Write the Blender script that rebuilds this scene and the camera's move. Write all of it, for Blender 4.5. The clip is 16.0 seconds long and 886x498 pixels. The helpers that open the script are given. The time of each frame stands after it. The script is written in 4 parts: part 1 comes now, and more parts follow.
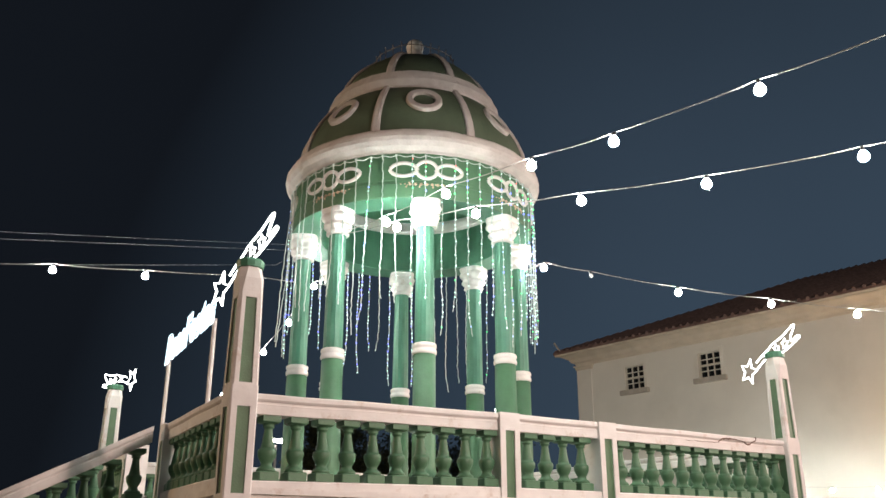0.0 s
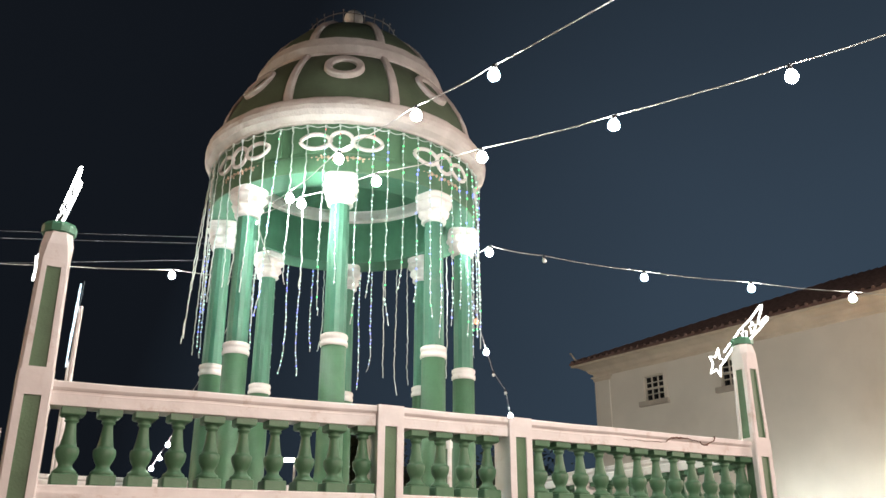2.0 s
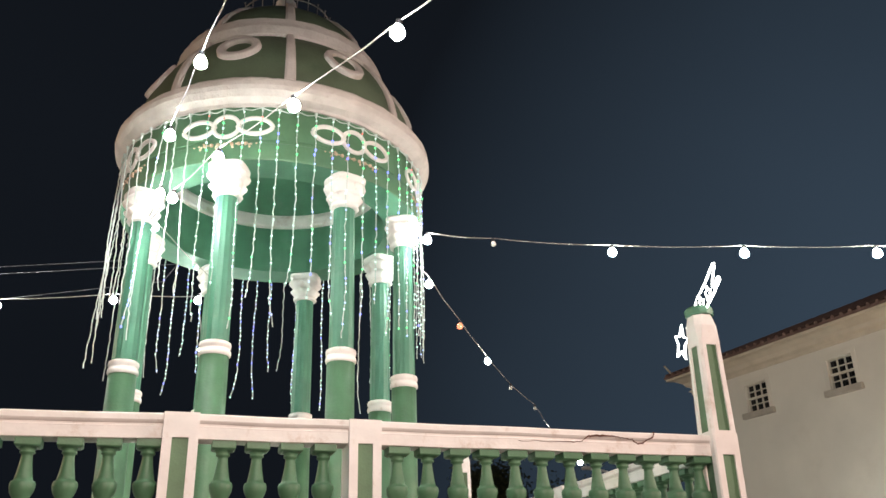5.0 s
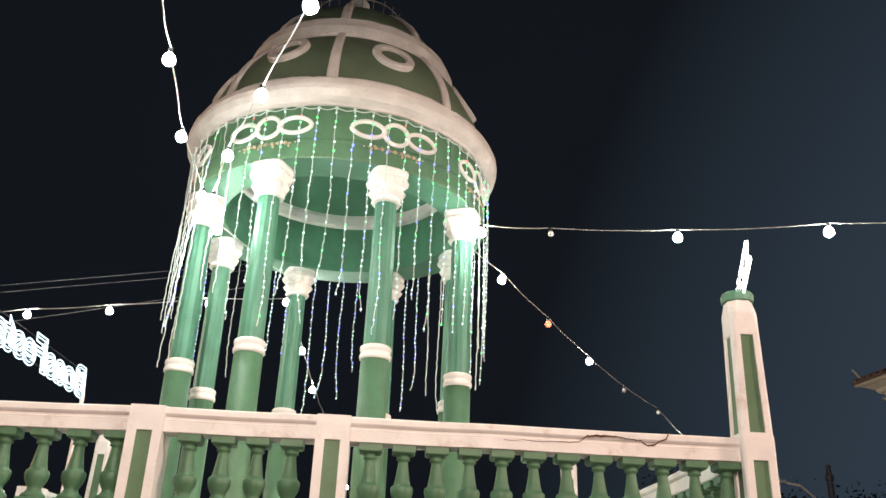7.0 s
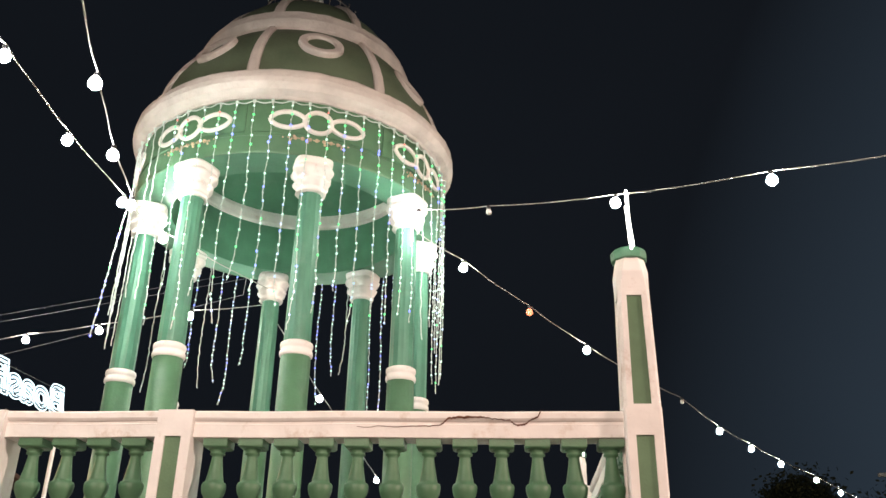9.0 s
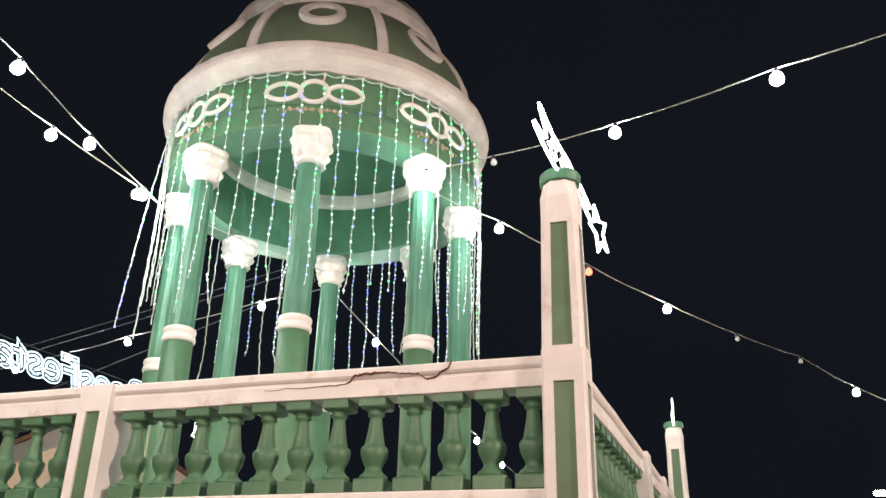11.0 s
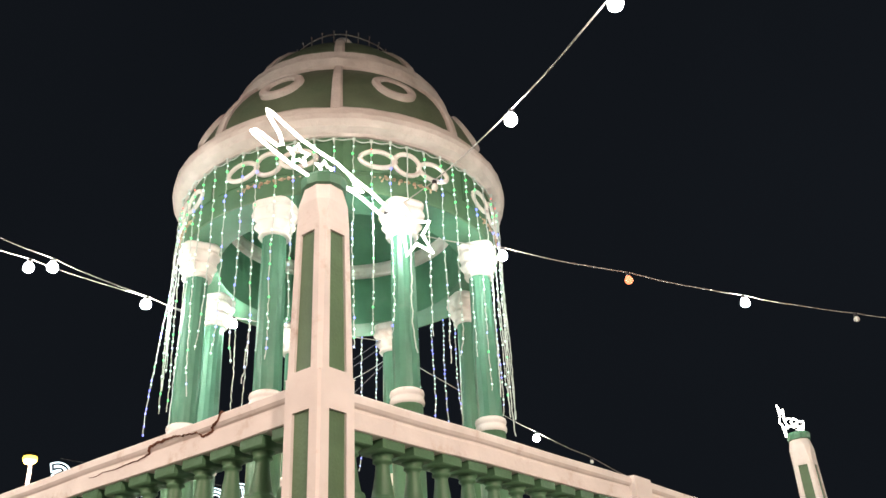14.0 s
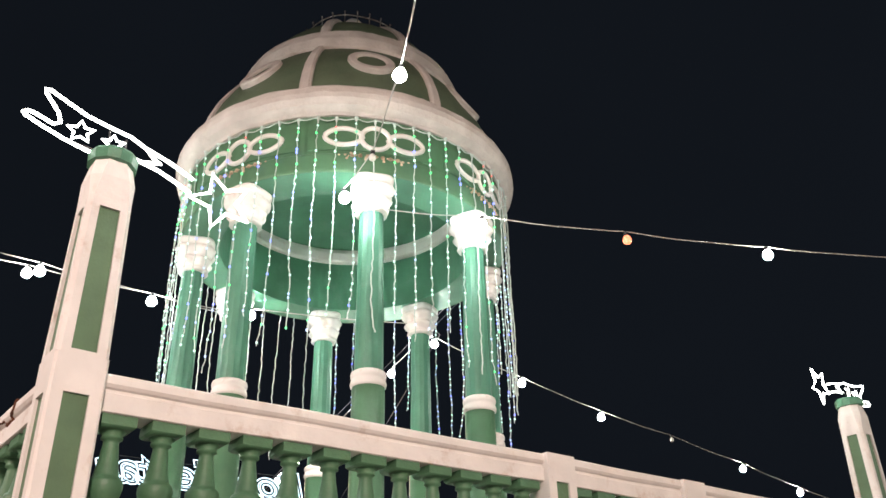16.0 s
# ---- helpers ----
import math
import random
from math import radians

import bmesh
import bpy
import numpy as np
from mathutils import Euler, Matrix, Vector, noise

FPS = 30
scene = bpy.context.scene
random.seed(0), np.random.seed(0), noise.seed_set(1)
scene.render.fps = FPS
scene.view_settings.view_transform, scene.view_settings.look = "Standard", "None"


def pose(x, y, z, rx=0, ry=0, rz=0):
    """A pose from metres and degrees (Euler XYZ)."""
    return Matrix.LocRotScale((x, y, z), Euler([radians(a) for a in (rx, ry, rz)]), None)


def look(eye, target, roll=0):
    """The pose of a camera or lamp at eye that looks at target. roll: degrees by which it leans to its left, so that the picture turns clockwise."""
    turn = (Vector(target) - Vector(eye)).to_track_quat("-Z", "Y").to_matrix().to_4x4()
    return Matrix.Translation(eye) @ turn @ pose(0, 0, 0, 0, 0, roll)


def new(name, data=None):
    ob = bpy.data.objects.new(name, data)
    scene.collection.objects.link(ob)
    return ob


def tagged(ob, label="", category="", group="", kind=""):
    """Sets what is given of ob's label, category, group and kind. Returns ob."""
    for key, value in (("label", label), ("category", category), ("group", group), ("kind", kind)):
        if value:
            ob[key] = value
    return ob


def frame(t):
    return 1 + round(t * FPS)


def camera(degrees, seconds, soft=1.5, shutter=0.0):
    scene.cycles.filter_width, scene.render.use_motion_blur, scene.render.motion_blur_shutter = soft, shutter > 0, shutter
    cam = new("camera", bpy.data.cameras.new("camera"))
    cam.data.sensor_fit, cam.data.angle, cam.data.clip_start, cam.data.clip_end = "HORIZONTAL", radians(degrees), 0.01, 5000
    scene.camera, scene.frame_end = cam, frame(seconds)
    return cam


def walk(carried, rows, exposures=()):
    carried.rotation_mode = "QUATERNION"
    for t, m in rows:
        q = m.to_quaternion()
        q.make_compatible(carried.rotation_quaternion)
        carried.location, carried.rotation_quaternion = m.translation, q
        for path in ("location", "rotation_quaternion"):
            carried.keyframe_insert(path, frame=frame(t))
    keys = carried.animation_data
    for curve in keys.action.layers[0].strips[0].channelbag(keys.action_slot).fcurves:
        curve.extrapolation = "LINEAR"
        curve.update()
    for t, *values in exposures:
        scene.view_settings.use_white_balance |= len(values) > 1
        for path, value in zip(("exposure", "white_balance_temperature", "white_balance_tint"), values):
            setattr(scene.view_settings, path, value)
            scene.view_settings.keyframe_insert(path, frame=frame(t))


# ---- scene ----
cam = camera(54.3, 16.0)
# the walk: along the front of the platform and round its corner; the origin is under the dome
PATH = [
    (0, (-5.894, -10.180, 1.630), (-1.924, -3.763, 4.287), 0.02),
    (0.5, (-5.406, -10.025, 1.628), (-1.464, -3.594, 4.294), 0.73),
    (1, (-4.897, -9.941, 1.630), (-1.026, -3.475, 4.315), 0.95),
    (1.5, (-4.387, -9.808, 1.618), (-0.667, -3.289, 4.386), 0.61),
    (2, (-3.887, -9.779, 1.601), (-0.352, -3.188, 4.442), -0.05),
    (2.5, (-3.387, -9.662, 1.587), (-0.097, -2.948, 4.434), 0.84),
    (3, (-2.885, -9.577, 1.598), (0.186, -2.792, 4.518), 0.60),
    (3.5, (-2.392, -9.485, 1.604), (0.352, -2.600, 4.617), 0.25),
    (4, (-1.928, -9.403, 1.597), (0.760, -2.533, 4.691), -1.21),
    (6.5, (0.238, -9.314, 1.589), (1.167, -2.053, 4.816), 1.40),
    (7, (0.656, -9.261, 1.607), (1.087, -1.947, 4.821), 2.36),
    (7.5, (1.103, -9.138, 1.610), (1.416, -1.849, 4.892), 2.01),
    (8, (1.588, -9.044, 1.600), (1.602, -1.762, 4.913), 1.61),
    (8.5, (2.029, -8.868, 1.599), (1.789, -1.589, 4.909), 1.11),
    (9, (2.417, -8.709, 1.589), (1.847, -1.447, 4.896), 1.08),
    (11.5, (4.392, -7.471, 1.547), (1.705, -0.694, 4.841), -0.48),
    (12, (4.734, -7.218, 1.539), (1.917, -0.690, 5.206), -3.93),
    (12.5, (5.101, -6.975, 1.535), (1.950, -0.653, 5.290), -4.82),
    (13, (5.394, -6.629, 1.520), (1.815, -0.560, 5.310), -3.08),
    (13.5, (5.707, -6.281, 1.512), (1.837, -0.408, 5.324), -2.65),
    (14, (5.998, -5.913, 1.515), (1.737, -0.340, 5.359), -3.29),
    (14.5, (6.254, -5.541, 1.514), (1.750, -0.188, 5.395), -3.78),
    (15, (6.521, -5.150, 1.520), (1.603, -0.172, 5.397), -3.48),
    (15.5, (6.766, -4.714, 1.518), (1.641, 0.066, 5.376), -2.68),
    (16, (7.027, -4.287, 1.517), (1.580, 0.168, 5.324), -1.48),
]
EXPOSURE = 0.15
WARMTH = ((0, 6300), (3.5, 6350), (6.5, 6550), (8.5, 6700), (9, 6650), (11.5, 6400), (13, 6550), (13.5, 6750), (15.5, 6550), (16, 6350))
walk(cam, [(t, look(eye, target, roll)) for t, eye, target, roll in PATH], [(t, EXPOSURE, kelvin, 10) for t, kelvin in WARMTH])

# ---- world and large lights ----
world = bpy.data.worlds.new("night_sky")
scene.world = world
world.use_nodes = True
wn, wl = world.node_tree.nodes, world.node_tree.links
wn.clear()
w_out = wn.new("ShaderNodeOutputWorld")
w_bg = wn.new("ShaderNodeBackground")
w_tc = wn.new("ShaderNodeTexCoord")
w_dot = wn.new("ShaderNodeVectorMath")
w_dot.operation = "DOT_PRODUCT"
w_dot.inputs[1].default_value = (0.94, 0.34, -0.1)
w_ramp = wn.new("ShaderNodeValToRGB")
w_ramp.color_ramp.elements[0].position = 0.44
w_ramp.color_ramp.elements[0].color = (0.0068, 0.0088, 0.0124, 1)
w_ramp.color_ramp.elements[1].position = 0.95
w_ramp.color_ramp.elements[1].color = (0.048, 0.075, 0.109, 1)
w_noise = wn.new("ShaderNodeTexNoise")
w_noise.inputs["Scale"].default_value = 1.6
w_noise.inputs["Detail"].default_value = 3
w_mul = wn.new("ShaderNodeMixRGB")
w_mul.blend_type = "MULTIPLY"
w_mul.inputs[0].default_value = 0.45
wl.new(w_tc.outputs["Generated"], w_dot.inputs[0])
wl.new(w_tc.outputs["Generated"], w_noise.inputs["Vector"])
wl.new(w_dot.outputs["Value"], w_ramp.inputs[0])
wl.new(w_ramp.outputs[0], w_mul.inputs[1])
wl.new(w_noise.outputs["Fac"], w_mul.inputs[2])
wl.new(w_mul.outputs[0], w_bg.inputs[0])
wl.new(w_bg.outputs[0], w_out.inputs[0])
w_bg.inputs[1].default_value = 1.0


def lamp(name, kind, at, target, power, color, size=0.3, angle=90):
    data = bpy.data.lights.new(name, kind)
    data.energy, data.color = power, color
    if kind == "AREA":
        data.shape, data.size = "DISK", size
    else:
        data.shadow_soft_size = size
    if kind == "SPOT":
        data.spot_size, data.spot_blend = radians(angle), 0.9
    ob = new(name, data)
    ob.matrix_world = look(at, target)
    return ob


# the square's floodlights, behind the camera's way, and the warm lamp beside the house
lamp("square_floodlight", "SPOT", (1.0, -19.0, 6.5), (0, 0, 1.6), 5900, (1.0, 0.70, 0.575), 0.35, 46)
lamp("side_floodlight", "SPOT", (17.0, -9.0, 6.5), (0, 0, 1.6), 7200, (1.0, 0.74, 0.63), 0.35, 46)
lamp("house_lamp", "POINT", (15.9, 0.6, 4.3), (16, 0, 4), 270, (1.0, 0.60, 0.30), 0.15)
lamp("sodium_light", "POINT", (-16.84, 5.22, 7.75), (0, 0, 0), 2200, (1.0, 0.66, 0.38), 0.15)
# unseen fill spot, added to brighten the house front
lamp("far_floodlight", "SPOT", (3.0, -17.0, 7.0), (16, 8, 6), 4300, (1.0, 0.86, 0.74), 0.35, 50)

# ---- materials ----
def material(name, color, rough=0.6, metal=0.0, vary=0.25, scale=6.0, bump=0.15, fine=60.0, stain=None, stain_amount=0.0, stain_scale=1.2, sss=0.0):
    m = bpy.data.materials.new(name)
    m.use_nodes = True
    n, l = m.node_tree.nodes, m.node_tree.links
    b = n["Principled BSDF"]
    b.inputs["Metallic"].default_value = metal
    tc = n.new("ShaderNodeTexCoord")
    coarse = n.new("ShaderNodeTexNoise")
    coarse.inputs["Scale"].default_value = scale
    coarse.inputs["Detail"].default_value = 6
    grain = n.new("ShaderNodeTexNoise")
    grain.inputs["Scale"].default_value = fine
    grain.inputs["Detail"].default_value = 4
    for t in (coarse, grain):
        l.new(tc.outputs["Object"], t.inputs["Vector"])
    ramp = n.new("ShaderNodeValToRGB")
    ramp.color_ramp.elements[0].position, ramp.color_ramp.elements[1].position = 0.3, 0.7
    ramp.color_ramp.elements[0].color = (*[c * (1 - vary) for c in color], 1)
    ramp.color_ramp.elements[1].color = (*[min(1, c * (1 + vary * 0.6)) for c in color], 1)
    l.new(coarse.outputs["Fac"], ramp.inputs[0])
    last = ramp.outputs[0]
    if stain:
        spots = n.new("ShaderNodeTexNoise")
        spots.inputs["Scale"].default_value = stain_scale
        spots.inputs["Detail"].default_value = 9
        spots.inputs["Roughness"].default_value = 0.7
        l.new(tc.outputs["Object"], spots.inputs["Vector"])
        cut = n.new("ShaderNodeValToRGB")
        cut.color_ramp.elements[0].position, cut.color_ramp.elements[1].position = 0.56, 0.72
        cut.color_ramp.elements[1].color = (stain_amount, stain_amount, stain_amount, 1)
        l.new(spots.outputs["Fac"], cut.inputs[0])
        mix = n.new("ShaderNodeMixRGB")
        mix.inputs[2].default_value = (*stain, 1)
        l.new(cut.outputs[0], mix.inputs[0])
        l.new(last, mix.inputs[1])
        last = mix.outputs[0]
    l.new(last, b.inputs["Base Color"])
    r = n.new("ShaderNodeMapRange")
    r.inputs["To Min"].default_value, r.inputs["To Max"].default_value = max(0.02, rough - 0.12), min(1, rough + 0.12)
    l.new(grain.outputs["Fac"], r.inputs["Value"])
    l.new(r.outputs[0], b.inputs["Roughness"])
    if bump:
        add = n.new("ShaderNodeMath")
        add.operation = "MULTIPLY_ADD"
        add.inputs[1].default_value = 2.0
        l.new(coarse.outputs["Fac"], add.inputs[0])
        l.new(grain.outputs["Fac"], add.inputs[2])
        bp = n.new("ShaderNodeBump")
        bp.inputs["Strength"].default_value, bp.inputs["Distance"].default_value = bump, 0.012
        l.new(add.outputs[0], bp.inputs["Height"])
        l.new(bp.outputs[0], b.inputs["Normal"])
    return m


def glowing(name, color, strength):
    m = bpy.data.materials.new(name)
    m.use_nodes = True
    b = m.node_tree.nodes["Principled BSDF"]
    b.inputs["Base Color"].default_value = (*(0.1 + 0.5 * c for c in color), 1)
    b.inputs["Emission Color"].default_value = (*color, 1)
    b.inputs["Emission Strength"].default_value = strength
    b.inputs["Roughness"].default_value = 0.3
    return m


WHITE = material("white_limewash", (0.80, 0.765, 0.74), 0.75, vary=0.10, scale=4, bump=0.14, fine=28, stain=(0.44, 0.31, 0.22), stain_amount=0.6, stain_scale=5.0)
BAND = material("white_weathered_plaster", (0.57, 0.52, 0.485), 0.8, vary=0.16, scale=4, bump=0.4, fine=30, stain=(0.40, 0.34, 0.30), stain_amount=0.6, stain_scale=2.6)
# the column green, with the cool light on the upper shafts tinted in
GREEN_COOL_LIT = material("green_gloss_paint_cool_lit", (0.068, 0.218, 0.142), 0.48, vary=0.14, scale=4, bump=0.18, fine=50, stain=(0.13, 0.25, 0.19), stain_amount=0.6, stain_scale=2.5)
GREEN = material("green_gloss_paint", (0.075, 0.225, 0.135), 0.5, vary=0.14, scale=4, bump=0.18, fine=50, stain=(0.14, 0.25, 0.18), stain_amount=0.6, stain_scale=2.5)
DOME = material("green_dome_paint", (0.099, 0.134, 0.084), 0.65, vary=0.2, scale=3, bump=0.25, fine=40, stain=(0.05, 0.10, 0.055), stain_amount=0.6, stain_scale=2.0)
# green whose olive cast from the warm floodlight is put into the colour
GREEN_WARM_LIT = material("green_paint_warm_lit", (0.080, 0.185, 0.100), 0.5, vary=0.16, scale=5, bump=0.2, fine=50, stain=(0.12, 0.20, 0.12), stain_amount=0.5, stain_scale=3.0)
PANEL = material("green_panel_paint", (0.095, 0.18, 0.095), 0.55, vary=0.18, scale=6, bump=0.2, fine=60)
OCHRE = material("worn_ochre_relief", (0.60, 0.44, 0.32), 0.8, vary=0.3, scale=20)
CRACK = material("dark_crack", (0.13, 0.05, 0.026), 0.9, vary=0.4, scale=30)
PLASTER = material("house_plaster", (0.72, 0.68, 0.61), 0.85, vary=0.07, scale=0.8, bump=0.2, fine=18, stain=(0.56, 0.51, 0.43), stain_amount=0.35, stain_scale=0.35)
TRIM = material("house_stone_trim", (0.60, 0.52, 0.42), 0.8, vary=0.12, scale=2)
SILL = material("grey_sill_stone", (0.43, 0.385, 0.33), 0.85, vary=0.15, scale=4)
TILE = material("clay_roof_tile", (0.17, 0.105, 0.09), 0.85, vary=0.35, scale=5)
SASH = material("white_window_paint", (0.62, 0.58, 0.50), 0.5, vary=0.08, scale=8)
GLASS = material("dark_window_glass", (0.012, 0.013, 0.015), 0.12, vary=0.2, scale=3, bump=0.02)
PAVING = material("square_paving", (0.16, 0.14, 0.12), 0.85, vary=0.3, scale=1.5, bump=0.4, fine=20)
CABLE = material("white_cable", (0.46, 0.44, 0.41), 0.5, vary=0.1, scale=20, bump=0)
WIRE = material("grey_overhead_wire", (0.10, 0.10, 0.115), 0.6, vary=0.1, scale=20, bump=0)
IRON = material("dark_iron", (0.05, 0.05, 0.055), 0.5, 0.6, vary=0.2, scale=12)
RINGWIRE = material("greyed_ring_wire", (0.24, 0.21, 0.19), 0.6, vary=0.3, scale=20, bump=0)
POLE = material("white_painted_pole", (0.72, 0.68, 0.66), 0.5, vary=0.1, scale=10)
STRAND = material("clear_light_cord", (0.54, 0.62, 0.59), 0.45, vary=0.08, scale=30, bump=0)
DEAD = material("unlit_bulb_glass", (0.75, 0.75, 0.72), 0.25, vary=0.03, scale=20, bump=0)
LEAF = material("dark_leaves", (0.10, 0.11, 0.05), 0.7, vary=0.4, scale=3)
BARK = material("tree_bark", (0.10, 0.075, 0.05), 0.9, vary=0.3, scale=8)
BULB = glowing("lit_bulb", (0.96, 1.0, 0.92), 410)
AMBER = glowing("amber_bulb", (1.0, 0.25, 0.11), 1.75)
ROPE = glowing("rope_light", (1.0, 1.0, 0.93), 6)
NEON = glowing("cold_rope_light", (0.70, 0.90, 1.0), 1.9)
BEAD_W = glowing("white_led", (0.62, 1.0, 0.86), 1.2)
BEAD_G = glowing("green_led", (0.06, 0.85, 0.22), 1.8)
BEAD_B = glowing("blue_led", (0.14, 0.18, 1.0), 2.6)
BEAD_P = glowing("pale_blue_led", (0.42, 0.56, 1.0), 1.3)
BEAD_R = glowing("red_led", (1.0, 0.14, 0.12), 0.9)
SODIUM = glowing("sodium_lamp_globe", (1.0, 0.74, 0.10), 3.5)
LAMPHEAD = glowing("street_lamp_head", (1.0, 0.95, 0.82), 14)


# ---- builders ----
def part(name, bm, mat, parent, label="", smooth=False, mats=()):
    me = bpy.data.meshes.new(name)
    bm.to_mesh(me)
    bm.free()
    for m in (mat, *mats):
        me.materials.append(m)
    if smooth:
        for p in me.polygons:
            p.use_smooth = True
    ob = new(name, me)
    if parent:
        ob.parent = parent
    if label:
        ob["label"] = label
    return ob


def share(name, ob, parent, m):
    c = new(name, ob.data)
    c.parent = parent
    c.matrix_basis = m
    return c


def thing(name, label, category, at=None, group="", kind=""):
    ob = new(name)
    ob.empty_display_size = 0.2
    if at is not None:
        ob.matrix_basis = at
    return tagged(ob, label, category, group, kind)


def quad(bm, pts):
    return bm.faces.new([bm.verts.new(p) for p in pts])


def box(bm, x0, x1, y0, y1, z0, z1, bevel=0.0):
    m = Matrix.LocRotScale(((x0 + x1) / 2, (y0 + y1) / 2, (z0 + z1) / 2), None, (x1 - x0, y1 - y0, z1 - z0))
    r = bmesh.ops.create_cube(bm, size=1, matrix=m)
    if bevel:
        es = list({e for v in r["verts"] for e in v.link_edges})
        bmesh.ops.bevel(bm, geom=es, offset=bevel, segments=1, affect="EDGES")


def loft(bm, loops, cap=True):
    """Joins loops of equally many points, closed round."""
    rings = [[bm.verts.new(p) for p in lp] for lp in loops]
    n = len(rings[0])
    for a, b in zip(rings, rings[1:]):
        for i in range(n):
            bm.faces.new((a[i], a[(i + 1) % n], b[(i + 1) % n], b[i]))
    if cap:
        bm.faces.new(rings[0][::-1])
        bm.faces.new(rings[-1])


def circle(r, z, n, flute=0.0, cx=0, cy=0):
    return [(cx + (r - flute * (i % 2)) * math.cos(2 * math.pi * i / n), cy + (r - flute * (i % 2)) * math.sin(2 * math.pi * i / n), z) for i in range(n)]


def lathe(bm, profile, n=32, cap=True):
    loft(bm, [circle(r, z, n) for r, z in profile], cap)


def tube(bm, pts, r, n=6, closed=False, mi=0):
    """Sweeps a round section along points."""
    pts = [Vector(p) for p in pts]
    k = len(pts)
    rings = []
    for i, p in enumerate(pts):
        a = pts[(i - 1) % k] if closed or i else p
        b = pts[(i + 1) % k] if closed or i < k - 1 else p
        d = (b - a).normalized()
        u = d.cross(Vector((0.13, 0.31, 0.94)))
        u = (u if u.length > 0.05 else d.cross(Vector((1, 0, 0)))).normalized()
        v = d.cross(u)
        rings.append([bm.verts.new(p + r * (math.cos(2 * math.pi * j / n) * u + math.sin(2 * math.pi * j / n) * v)) for j in range(n)])
    for a, b in zip(rings, rings[1:] + rings[:1] if closed else rings[1:]):
        for j in range(n):
            f = bm.faces.new((a[j], a[(j + 1) % n], b[(j + 1) % n], b[j]))
            f.material_index = mi
    if not closed:
        bm.faces.new(rings[0][::-1]).material_index = mi
        bm.faces.new(rings[-1]).material_index = mi


def ball(bm, at, r, sub=2, mi=0, scale=(1, 1, 1)):
    res = bmesh.ops.create_icosphere(bm, subdivisions=sub, radius=r, matrix=Matrix.LocRotScale(at, None, scale))
    for f in {f for v in res["verts"] for f in v.link_faces}:
        f.material_index = mi


def recessed(bm, bp, q, side, low, high, depth):
    """A face with a sunk panel: the frame goes to bm, the panel to bp. q: low left, low right, high right, high left."""
    a, b, c, d = [Vector(p) for p in q]
    nrm = (b - a).cross(d - a).normalized()
    up, across = (d - a), (b - a)
    hl, wl_ = up.length, across.length
    at = lambda s, t: a + (b - a) * s + ((d + (c - d) * s) - (a + (b - a) * s)) * t
    s0, s1, t0, t1 = side / wl_, 1 - side / wl_, low / hl, 1 - high / hl
    inner = [at(s0, t0), at(s1, t0), at(s1, t1), at(s0, t1)]
    sunk = [p - nrm * depth for p in inner]
    outer = [a, b, c, d]
    for i in range(4):
        j = (i + 1) % 4
        quad(bm, (outer[i], outer[j], inner[j], inner[i]))
        quad(bm, (inner[i], inner[j], sunk[j], sunk[i]))
    quad(bp, sunk)


# ---- ground and podium ----
RAIL, RAIL_LOW, PLINTH, DECK = 2.905, 2.738, 2.215, 2.12
XW, XE, YS, YN = -3.59, 3.25, -3.30, 3.48
SW, SE, NE, NW = (XW, YS), (XE, YS), (3.386, YN), (-3.277, 3.40)

bm = bmesh.new()
quad(bm, [(-700, -700, 0), (700, -700, 0), (700, 700, 0), (-700, 700, 0)])
tagged(part("ground", bm, PAVING, None), "dark grey paved town square at night", "ground", kind="structure")

podium = thing("podium", "white and green rendered masonry podium under the balustrade", "podium", kind="structure")


def outline(grow, z):
    return [(SW[0] - grow, SW[1] - grow, z), (SE[0] + grow, SE[1] - grow, z), (NE[0] + grow, NE[1] + grow, z), (NW[0] - grow, NW[1] + grow, z)]


bm = bmesh.new()
loft(bm, [outline(0.06, 0), outline(0.06, DECK - 0.06), outline(0.10, DECK - 0.05), outline(0.10, DECK)])
part("podium_body", bm, WHITE, podium)
for p, q in ((SW, SE), (SE, NE), (NE, NW)):
    d = Vector((q[0] - p[0], q[1] - p[1], 0)).normalized()
    o = Vector((d.y, -d.x, 0))
    length = math.dist(p, q)
    for f0, f1 in ((0.03, 0.36), (0.41, 0.55), (0.60, 0.97)):
        bm = bmesh.new()
        a, b = Vector((*p, 0)) + d * f0 * length, Vector((*p, 0)) + d * f1 * length
        loft(bm, [[a + o * 0.064 + Vector((0, 0, z)), b + o * 0.064 + Vector((0, 0, z)), b + o * 0.078 + Vector((0, 0, z)), a + o * 0.078 + Vector((0, 0, z))] for z in (0.4, 2.03)])
        part("podium_panel", bm, PANEL, podium, "green painted podium panel")

# ---- balustrade ----
bm = bmesh.new()
H = RAIL_LOW - PLINTH
box(bm, -0.086, 0.086, -0.086, 0.086, 0, 0.15 * H, 0.008)
lathe(bm, [(r, f * H) for r, f in ((0.078, 0.148), (0.080, 0.17), (0.074, 0.195), (0.058, 0.215), (0.047, 0.245), (0.045, 0.275), (0.057, 0.315), (0.070, 0.365), (0.076, 0.415), (0.077, 0.46), (0.070, 0.49), (0.058, 0.50), (0.054, 0.53), (0.047, 0.60), (0.039, 0.70), (0.034, 0.78), (0.034, 0.815), (0.047, 0.825), (0.047, 0.845), (0.040, 0.85), (0.056, 0.885), (0.066, 0.905))], 20)
loft(bm, [[(sx * a, sy * a, z) for sx, sy in ((-1, -1), (1, -1), (1, 1), (-1, 1))] for a, z in ((0.064, 0.89 * H), (0.078, 0.915 * H), (0.078, H))])
